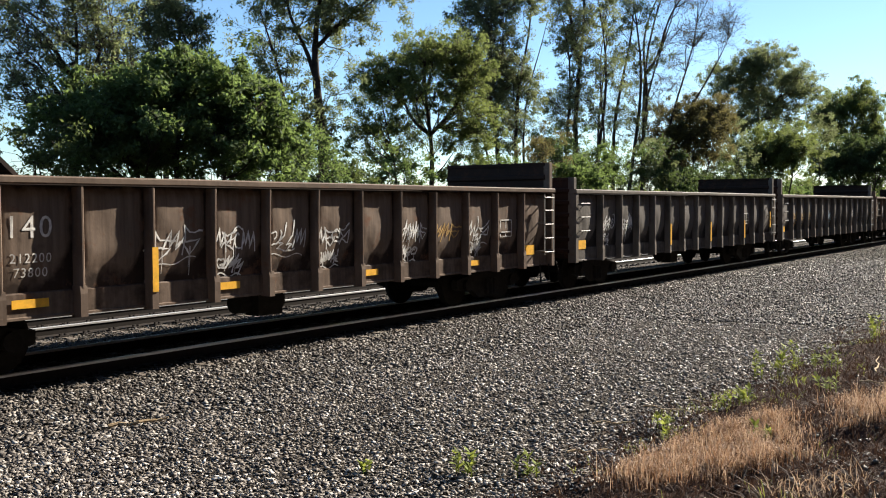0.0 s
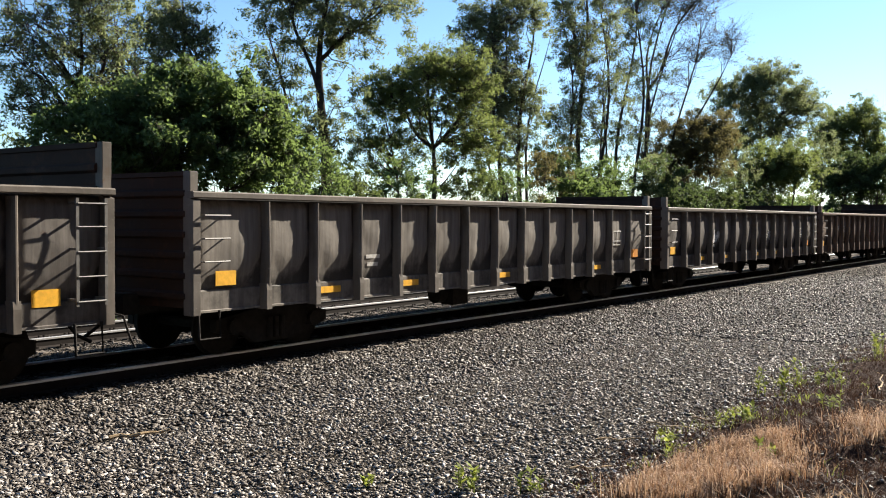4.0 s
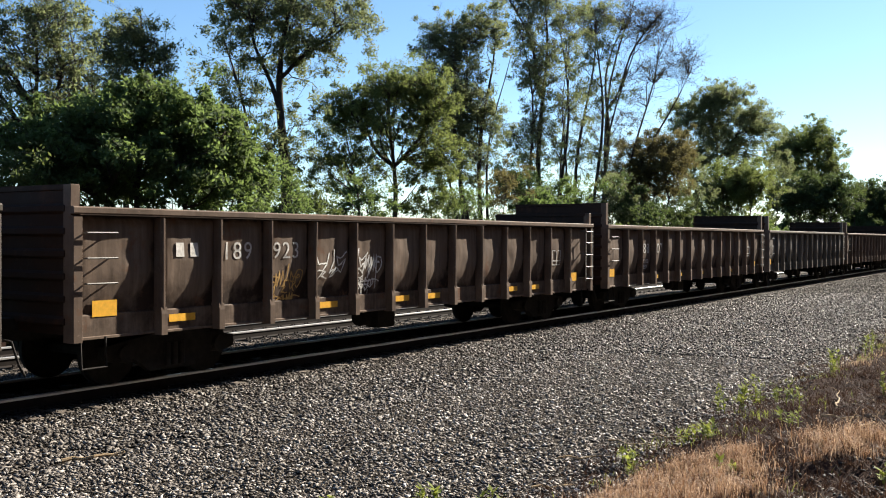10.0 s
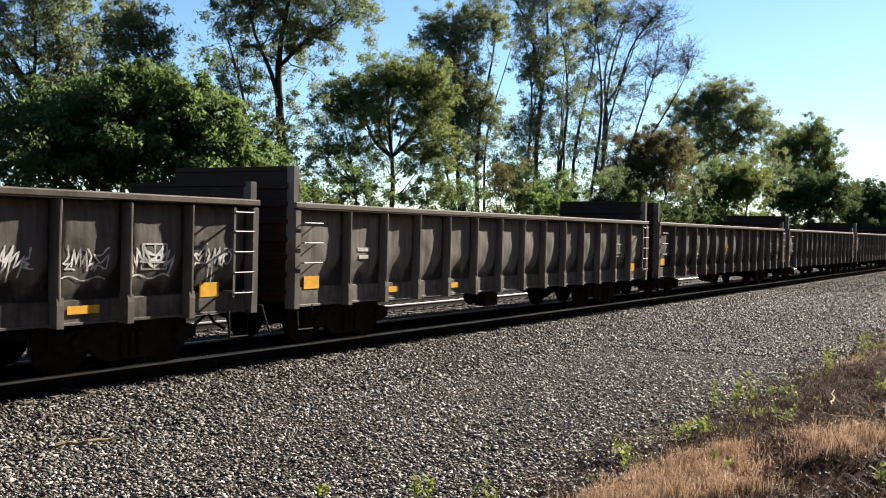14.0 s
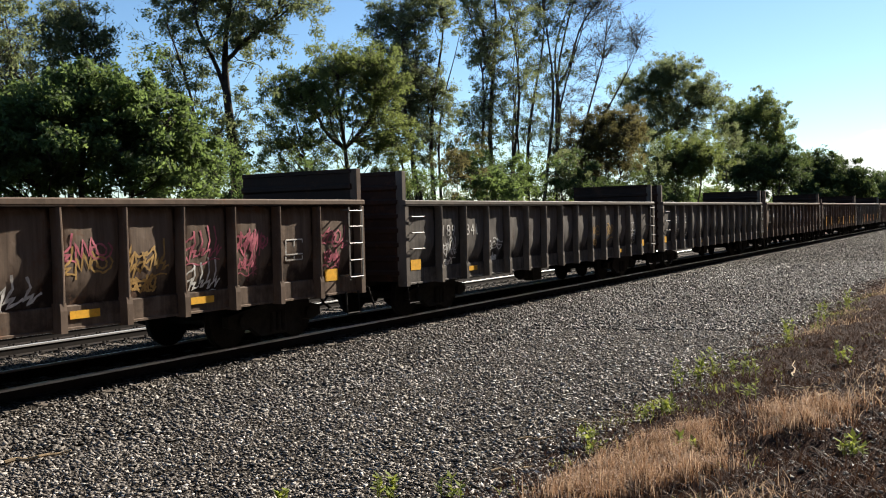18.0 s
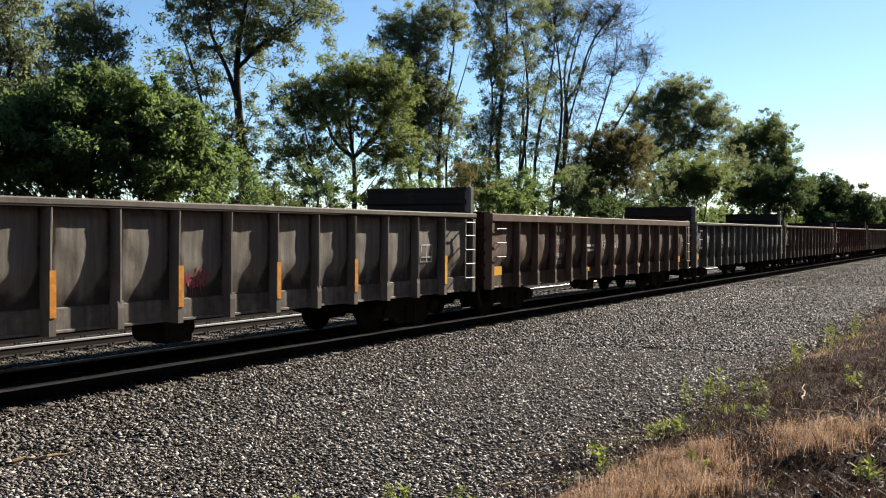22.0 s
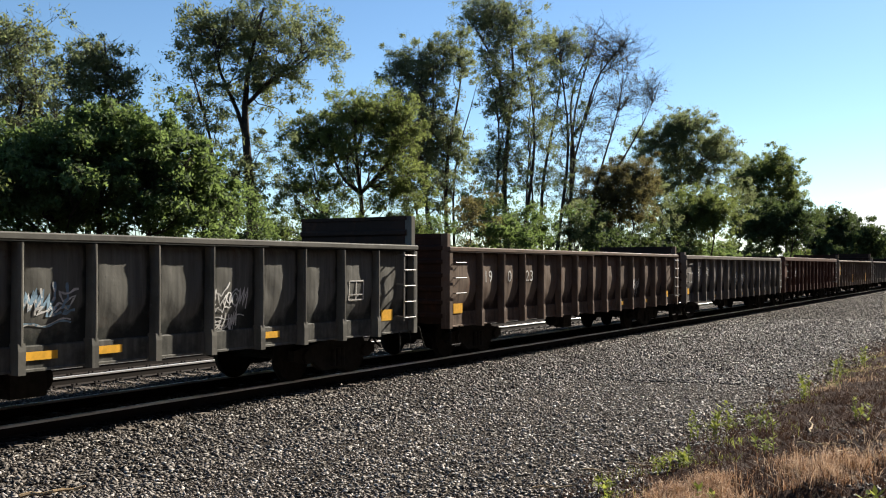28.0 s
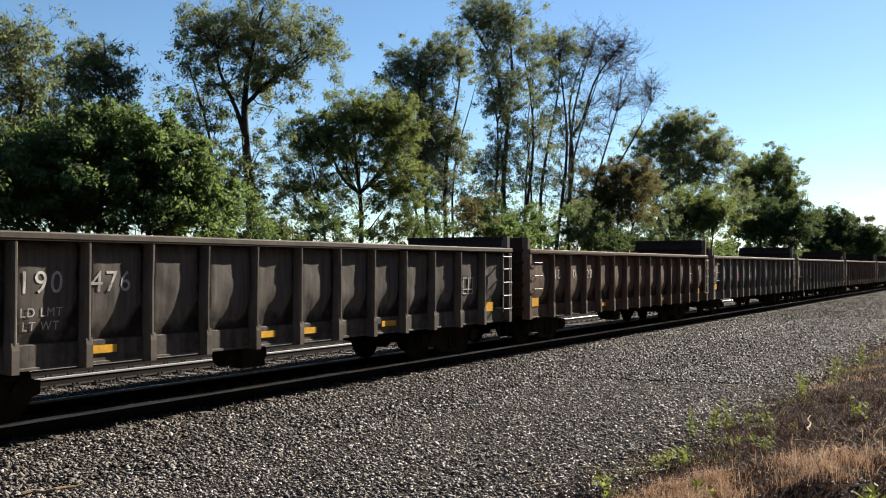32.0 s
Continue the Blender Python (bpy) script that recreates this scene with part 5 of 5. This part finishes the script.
for i in range(26):
    r = random.Random(700 + i)
    x = 38 + 3.1 * i + r.uniform(-0.8, 0.8)
    hgt = r.uniform(2.8, 4.2) if x < 43 else r.uniform(4.0, 6.2)
    tree(x, r.uniform(22.6, 25.5), [(0, 0, hgt * 0.55, 1.8, 1.6, hgt * 0.45, 60)], [(0, 0, hgt * 0.8, 0.2, 0.05, 0), (0.2, 0, hgt * 0.7, 0.8, 0.04, 0)], r.choice(("dark", "deep", "dark", "mid", "deep")), 46, 0.15, "low undergrowth bush along the foot of the trees", 300 + i, kind_="shrub", clump=0.6, twigs=2)
for i, (x, y, w, hgt, leaf) in enumerate([(26.3, 23.5, 1.2, 2.7, "dark"), (31.0, 24.5, 0.9, 2.6, "mid"), (30.6, 23, 0.8, 1.5, "dark"), (34.0, 23.5, 1.2, 2.2, "dark"), (37.6, 24.5, 1.2, 1.9, "mid"), (42.5, 24, 1.5, 2.3, "dark"),
                                         (47.5, 24.5, 2.0, 4.6, "russet"), (52.5, 24.5, 2.0, 3.4, "dark"), (56.8, 24, 2.0, 4.0, "mid"), (70.0, 24, 2.6, 5.6, "mid"), (74.0, 26, 3.0, 8.4, "deep"), (88.0, 24, 3.0, 6.4, "olive"), (14.6, 23.4, 1.2, 2.4, "mid"), (15.2, 27.0, 1.6, 3.6, "mid"), (24.5, 24.5, 1.5, 3.6, "dark"), (16.0, 23.5, 1.8, 2.8, "dark"), (104.0, 23.5, 3.0, 6.0, "deep"), (122.0, 23.0, 3.2, 6.2, "deep"), (141.0, 23.0, 3.6, 7.4, "deep")]):
    tree(x, y, [(0, 0, hgt * 0.5, w, w, hgt * 0.5, 60)], [(0, 0, hgt * 0.8, 0.2, 0.05, 0), (0.2, 0, hgt * 0.7, 0.8, 0.04, 0), (-0.2, 0, hgt * 0.7, -0.8, 0.04, 0)], leaf, 55, 0.12, "undergrowth bush at the foot of the trees", 80 + i, kind_="shrub", clump=0.5)

for i in range(20):
    r = random.Random(1200 + i)
    x, hgt = 34 + 5.2 * i + r.uniform(-1, 1), r.uniform(4.6, 6.6)
    tree(x, r.uniform(30.5, 33), [(0, 0, hgt * 0.5, 2.8, 1.4, hgt * 0.5, 46)], [(0, 0, hgt * 0.8, 0.3, 0.06, 0), (0.3, 0, hgt * 0.7, 1.0, 0.05, 0)], r.choice(("dark", "olive", "mid")), 40, 0.15, "thicket in the second row behind the trees", 900 + i, kind_="shrub", clump=0.6, twigs=2)


def shed(x, y):
    top = tagged(new("shed"), "small dark shed with a steep brown roof among the trees", "shed")
    top.location = (x, y, land(x, y) - 0.05)
    bm = bmesh.new()
    prism(bm, [(-2.5, 0), (2.5, 0), (2.5, 2.55), (-2.5, 2.55)], -2.6, 2.6)
    part("wall", meshed(bm, SOOT, "wall"), top)
    for s in (-1, 1):
        bm = bmesh.new()
        out = [(s * 3.05, 2.25), (s * 3.05, 2.38), (0.0, 5.22), (0.0, 5.08)]
        a = [bm.verts.new((px, -2.8, pz)) for px, pz in out]
        b = [bm.verts.new((px, 2.8, pz)) for px, pz in out]
        for q in range(4):
            bm.faces.new((a[q], a[(q + 1) % 4], b[(q + 1) % 4], b[q]))
        bm.faces.new(a)
        bm.faces.new(b)
        part("roof_slope", meshed(bm, ROOF, "roof_slope"), top, label="dark brown roof slope")
    bm = bmesh.new()
    for y0 in (-2.5, 2.4):
        v = [bm.verts.new(p) for p in ((-2.5, y0, 2.56), (2.5, y0, 2.56), (0, y0, 4.95), (-2.5, y0 + 0.1, 2.56), (2.5, y0 + 0.1, 2.56), (0, y0 + 0.1, 4.95))]
        for f in ((0, 1, 2), (5, 4, 3), (0, 3, 4, 1), (1, 4, 5, 2), (2, 5, 3, 0)):
            bm.faces.new([v[q] for q in f])
    part("gable", meshed(bm, SOOT, "gable"), top)


shed(10.0, 22.5)


# ---- bank and ballast ----
def rock_templates(r, k=10):
    out = []
    base = np.array([(1.2, 0.2, 0.1), (-0.2, 1.2, -0.1), (-1.2, -0.1, 0.2), (0.1, -1.2, -0.2), (0.4, 0.2, 1.1), (-0.3, 0.1, -1.1)])
    faces = np.array([(0, 1, 4), (1, 2, 4), (2, 3, 4), (3, 0, 4), (1, 0, 5), (2, 1, 5), (3, 2, 5), (0, 3, 5)])
    for _ in range(k):
        out.append((base * r.uniform(0.6, 1.1, (6, 3)) + r.uniform(-0.3, 0.3, (6, 3))) * np.array([1.12, 0.74, 0.46]))
    return out, faces


def stones(name, n, where, lo, hi, label, mat=STONE):
    r = np.random.default_rng(len(name) + n)
    shapes, faces = rock_templates(r)
    p = where(r, n)
    n = len(p)
    which = r.integers(0, len(shapes), n)
    s = (lo + (hi - lo) * r.random(n) ** 1.6)[:, None, None]
    # lying flat, turned at random and tilted a little
    yaw, tip, way = r.random(n) * math.pi, r.normal(size=n) * 0.24, r.random(n) * 2 * math.pi
    w, z = np.cos(tip) * np.cos(yaw), np.cos(tip) * np.sin(yaw)
    x, y = np.sin(tip) * np.cos(way), np.sin(tip) * np.sin(way)
    rot = np.stack([np.stack([1 - 2 * (y * y + z * z), 2 * (x * y - z * w), 2 * (x * z + y * w)], -1),
                    np.stack([2 * (x * y + z * w), 1 - 2 * (x * x + z * z), 2 * (y * z - x * w)], -1),
                    np.stack([2 * (x * z - y * w), 2 * (y * z + x * w), 1 - 2 * (x * x + y * y)], -1)], 1)
    v = np.einsum("nij,nkj->nki", rot, np.array(shapes)[which]) * s + p[:, None, :]
    f = (faces[None] + 6 * np.arange(n)[:, None, None]).reshape(-1, 3)
    return tagged(new(name, raw_mesh(name, v.reshape(-1, 3), f, mat)), label, "gravel", kind="stuff")


def ballast_spots(y0, y1):
    def where(r, n):
        # denser where the ground lies near
        x = 3.5 + 40 * r.random(n) ** 1.9
        y = y0 + (y1 - y0) * r.random(n) + 0.5 * (r.random(n) - 0.5)
        keep = (y < TRACK - 1.36 - 0.1 * r.random(n)) & (x > 0.55 * y) & (x < 9 * y + 4)
        x, y = x[keep], y[keep]
        z = np.array([land(a, b) for a, b in zip(x, y)])
        return np.stack([x, y, z + 0.022 * r.random(len(x))], -1)
    return where


def far_spots(r, n):
    x = 18 + 114 * r.random(n) ** 1.6
    y = 3.0 + (TRACK - 1.42 - 3.0) * r.random(n)
    return np.stack([x, y, np.array([land(a, b) for a, b in zip(x, y)]) + 0.01 + 0.01 * r.random(n)], -1)


stones("ballast_stones", 38000, ballast_spots(7.8, TRACK - 1.2), 0.018, 0.050, "loose angular grey ballast stones")
stones("walkway_gravel", 68000, ballast_spots(3.2, 8.2), 0.013, 0.034, "finer brownish grey gravel of the walkway", WALK)
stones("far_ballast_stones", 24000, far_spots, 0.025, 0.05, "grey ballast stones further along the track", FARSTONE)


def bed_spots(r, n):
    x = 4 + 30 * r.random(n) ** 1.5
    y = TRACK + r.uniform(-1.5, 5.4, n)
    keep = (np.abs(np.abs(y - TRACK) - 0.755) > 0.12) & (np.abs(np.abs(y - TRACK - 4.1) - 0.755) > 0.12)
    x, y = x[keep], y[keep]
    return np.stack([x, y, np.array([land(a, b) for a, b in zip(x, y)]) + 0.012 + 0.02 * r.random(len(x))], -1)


stones("track_ballast", 26000, bed_spots, 0.02, 0.04, "dark ballast stones between the ties", DARKSTONE)


def blades(name, n, where, lo, hi, mat, label, lean=0.5, width=0.006, awns=0):
    r = np.random.default_rng(n)
    p = where(r, n)
    n = len(p)
    hgt = (lo + (hi - lo) * r.random(n) * (0.55 + 0.25 * np.sin(p[:, 0] * 9 + 3 * np.sin(p[:, 1] * 7)) + 0.2 * np.sin(p[:, 0] * 23 + p[:, 1] * 17)))[:, None]
    a = r.random(n) * 2 * np.pi
    side = np.stack([np.cos(a), np.sin(a), np.zeros(n)], -1) * width
    b = r.random(n) * 2 * np.pi
    tip = np.stack([np.cos(b), np.sin(b), np.zeros(n)], -1) * lean * r.random((n, 1)) * hgt
    up = np.array([0, 0, 1.0])
    mid = p + tip * 0.35 + up * hgt * 0.55
    end = p + tip + up * hgt * 0.95
    v = np.stack([p - side, p + side, mid + side * 0.8, mid - side * 0.8, end + side * 0.2, end - side * 0.2], 1).reshape(-1, 3)
    k = 6 * np.arange(n)[:, None]
    f = np.concatenate([k + [[0, 1, 2, 3]], k + [[3, 2, 4, 5]]], 0)
    heads = []
    for q in range(awns):
        # a short awn of the seed head, near the tip
        f0 = 0.5 + 0.5 * r.random((n, 1)) ** 0.7
        g = p + (end - p) * f0
        w2 = r.random(n) * 2 * np.pi
        tip2 = g + np.stack([np.cos(w2), np.sin(w2), 0.8 * r.random(n)], -1) * (0.006 + 0.012 * r.random((n, 1)))
        full = r.random(n) < 0.55 + 0.3 * np.sin(p[:, 0] * 5 + p[:, 1] * 4)
        heads.append(np.stack([g - side * 1.2, g + side * 1.4, tip2 + side * 1.4, tip2 - side * 1.2], 1)[full].reshape(-1, 3))
    if heads:
        hv = np.concatenate(heads)
        tagged(new("seed_heads", raw_mesh("seed_heads", hv, np.arange(len(hv)).reshape(-1, 4), LEAF["head"])), "pale fluffy seed heads of the dry grass", "grass", kind="stuff")
    return tagged(new(name, raw_mesh(name, v, f, mat)), label, "grass", kind="stuff")


def tufts(spots, spread_, count):
    def where(r, n):
        c = np.asarray(spots)[r.integers(0, len(spots), n)]
        x = c[:, 0] + r.normal(size=n) * spread_ * c[:, 2]
        y = c[:, 1] + r.normal(size=n) * spread_ * c[:, 2]
        keep = y < 4.1
        x, y = x[keep], y[keep]
        return np.stack([x, y, np.array([land(a, b) for a, b in zip(x, y)]) - 0.01], -1)
    return where


def in_band(a, b, c, n, lo=0.5, hi=1.4):
    """Tufts inside a triangle of the plan."""
    out = []
    for _ in range(n):
        u, v = random.random(), random.random()
        if u + v > 1:
            u, v = 1 - u, 1 - v
        out.append((a[0] + u * (b[0] - a[0]) + v * (c[0] - a[0]), a[1] + u * (b[1] - a[1]) + v * (c[1] - a[1]), random.uniform(lo, hi)))
    return out


spots_ = in_band((6.1, 2.9), (7.3, 3.05), (6.7, 2.0), 36, 0.3, 1.0) + in_band((7.3, 3.0), (8.7, 2.45), (7.1, 1.95), 44, 0.3, 1.0) + in_band((9.4, 2.1), (9.0, 1.2), (7.5, 1.5), 20, 0.3, 0.8)
blades("dry_grass", 9000, tufts(spots_, 0.16, 0), 0.05, 0.27, LEAF["stalk"], "dry reddish straw grass on the bank", 0.55, 0.0022, 4)
blades("pale_straw_stalks", 2600, tufts(spots_, 0.16, 0), 0.08, 0.27, LEAF["straw"], "pale straw stalks in the dry grass", 0.50, 0.0028, 3)
blades("dark_red_stalks", 1300, tufts(spots_, 0.20, 0), 0.06, 0.20, LEAF["brown"], "dark reddish dead stalks in the dry grass", 0.60, 0.0045)
spots_ = [(random.uniform(16, 30), random.uniform(2.3, 3.1), random.uniform(0.5, 1.4)) for i in range(12)] + [(random.uniform(5, 13), random.uniform(0.2, 1.5), random.uniform(0.6, 1.6)) for i in range(12)]
blades("sparse_dry_grass", 2600, tufts(spots_, 0.22, 0), 0.04, 0.24, LEAF["straw"], "sparse dry grass tufts further along the bank", 1.4, 0.003, 2)
bank_ = [(5 + 25 * random.random() ** 1.5, random.uniform(-0.5, 3.65), random.uniform(0.6, 1.6)) for i in range(420)]
blades("dead_litter", 52000, tufts(bank_, 0.45, 0), 0.03, 0.15, LEAF["brown"], "dead brown stalks and leaf litter on the bank", 2.4, 0.005)
blades("pale_litter", 2600, tufts(bank_, 0.45, 0), 0.02, 0.10, LEAF["straw"], "pale dead grass stems scattered on the bank", 3.0, 0.003)
edge_ = [(random.uniform(7.5, 24), random.uniform(2.7, 3.7), random.uniform(0.4, 1.0)) for i in range(46)]
blades("green_blades", 2400, tufts(edge_ + bank_[:30], 0.2, 0), 0.03, 0.15, LEAF["weed"], "sparse green grass blades on the bank", 1.0, 0.003)


def bank_spots(r, n):
    x, y = r.uniform(5.5, 14, n), r.uniform(0.0, 2.4, n)
    keep = (y < 1.7) | (r.random(n) < 0.25)
    x, y = x[keep], y[keep]
    return np.stack([x, y, np.array([land(a, b) for a, b in zip(x, y)]) + 0.008], -1)


stones("bank_stones", 3000, bank_spots, 0.010, 0.030, "dark stones and clods strewn on the bank", DARKSTONE)


def weed(x, y, hgt, stems, seed, label):
    r = np.random.default_rng(seed)
    top = tagged(new("weed"), label, "weed", "weeds at the edge of the gravel")
    top.location = (x, y, land(x, y))
    for s in range(stems):
        bm = bmesh.new()
        h1 = hgt * r.uniform(0.55, 1.1)
        dx, dy = r.normal(size=2) * 0.14 * hgt
        b = Vector((r.normal() * 0.05, r.normal() * 0.05, 0))
        pts = [b + Vector((dx * f * f, dy * f * f, h1 * f)) for f in (0, 0.3, 0.6, 0.85, 1.0)]
        tube(bm, pts, [0.006, 0.005, 0.004, 0.003, 0.002], 5)
        part("stem", meshed(bm, LEAF["weed"], "stem"), top)
        n = 16
        f = r.uniform(0.15, 1.0, n)
        c = np.array([[b.x + dx * q * q, b.y + dy * q * q, h1 * q] for q in f])
        a = r.random(n) * 6.283
        out = np.stack([np.cos(a), np.sin(a), r.uniform(0.1, 1.0, n)], -1)
        side = np.stack([-np.sin(a), np.cos(a), np.zeros(n)], -1)
        L = (0.035 + 0.05 * r.random((n, 1))) * (0.7 + hgt)
        v = np.stack([c, c + out * L * 0.5 + side * L * 0.27, c + out * L, c + out * L * 0.5 - side * L * 0.27], 1).reshape(-1, 3)
        part("leaves", raw_mesh("leaves", v, np.arange(4 * n).reshape(n, 4), LEAF["weed"]), top)
    return top


for i, (x, y, hgt, stems) in enumerate([(6.3, 4.3, 0.24, 5), (6.62, 3.85, 0.16, 4), (6.0, 5.1, 0.10, 3), (12.3, 3.5, 0.50, 3), (12.6, 3.4, 0.42, 3), (12.0, 3.7, 0.34, 3), (12.9, 3.2, 0.26, 3), (15.3, 3.0, 0.42, 5), (12.6, 1.85, 0.26, 4), (9.3, 3.0, 0.26, 5), (9.6, 3.3, 0.18, 3), (8.0, 3.3, 0.18, 4), (8.4, 3.5, 0.12, 3),
                                       (7.4, 1.05, 0.14, 5), (11.8, 2.75, 0.24, 3), (18.5, 3.0, 0.4, 4), (10.4, 2.5, 0.2, 4), (21.0, 2.9, 0.4, 4), (7.8, 2.3, 0.16, 3)]):
    weed(x, y, hgt, stems, 500 + i, "thin yellow green weed growing at the gravel edge")


def stick(x, y, length, turn, radius, label, lift=0.02):
    bm = bmesh.new()
    n = 6
    pts = [((i / n - 0.5) * length, 0.02 * math.sin(i * 1.7), 0.012 * math.sin(i * 2.3)) for i in range(n + 1)]
    tube(bm, pts, [radius * (1 - 0.5 * i / n) for i in range(n + 1)], 6)
    ob = tagged(new("stick", meshed(bm, STRAW, "stick")), label, "stick")
    ob.matrix_basis = pose(x, y, land(x, y) + lift, 0, random.uniform(-3, 3), turn)


stick(6.27, 8.46, 0.62, -28, 0.022, "weathered pale stick lying on the ballast", 0.05)
stick(8.7, 3.95, 0.75, -42, 0.010, "thin dead stalk on the gravel edge", 0.03)
stick(7.6, 3.75, 0.6, -36, 0.010, "thin dead stalk on the gravel edge", 0.03)
stick(9.0, 3.6, 0.6, -75, 0.008, "thin dead stalk on the gravel edge", 0.08)
stick(9.5, 3.4, 0.5, -80, 0.008, "thin dead stalk on the gravel edge", 0.08)
stick(9.9, 1.7, 0.5, -20, 0.014, "pale dead branch on the soil bank", 0.06)
stick(12.0, 2.3, 0.9, 10, 0.012, "pale dead branch on the soil bank", 0.06)
stick(10.6, 1.9, 0.6, -60, 0.010, "pale dead branch on the soil bank", 0.06)


# ---- what moves ----
def train_at(t):
    """Where the rear end of the first car is."""
    return 20.305 - 20.340 * t - 0.005637 * t * t


# cars differ a little in length
NUDGE = {0: -0.44, 1: -0.37, 2: -0.37, 3: -0.45, 4: -0.28, 5: 0.02, 6: 0.19, 7: 0.33, 8: 0.41, 9: 0.38, 10: 0.04, 11: 0.15, 12: 0.15, 13: 0.15, 14: 0.13, 15: 0.11, 16: 0.05, 17: -0.08, 18: -0.11, 19: -0.18, 20: -0.1, 21: -0.15, 22: 0.32, 23: 0.34, 24: 0.40, 25: 0.41, 26: -0.26, 27: -0.46, 28: -0.44, 29: -0.5, 30: -0.23, 31: -0.12, 32: -0.04, 33: -0.38, 34: -0.08, 35: -0.1, 36: -0.08, 37: 0.02, 38: 0.15, 39: 0.15}


def motions():
    for k, car in cars:
        walk(car, [(t, pose(train_at(t) + k * SPAN + NUDGE.get(k, 0.0) - BODY / 2, TRACK, RAIL_TOP)) for t in (0.0, 8.0, 16.0, 24.0, 32.0)])


motions()
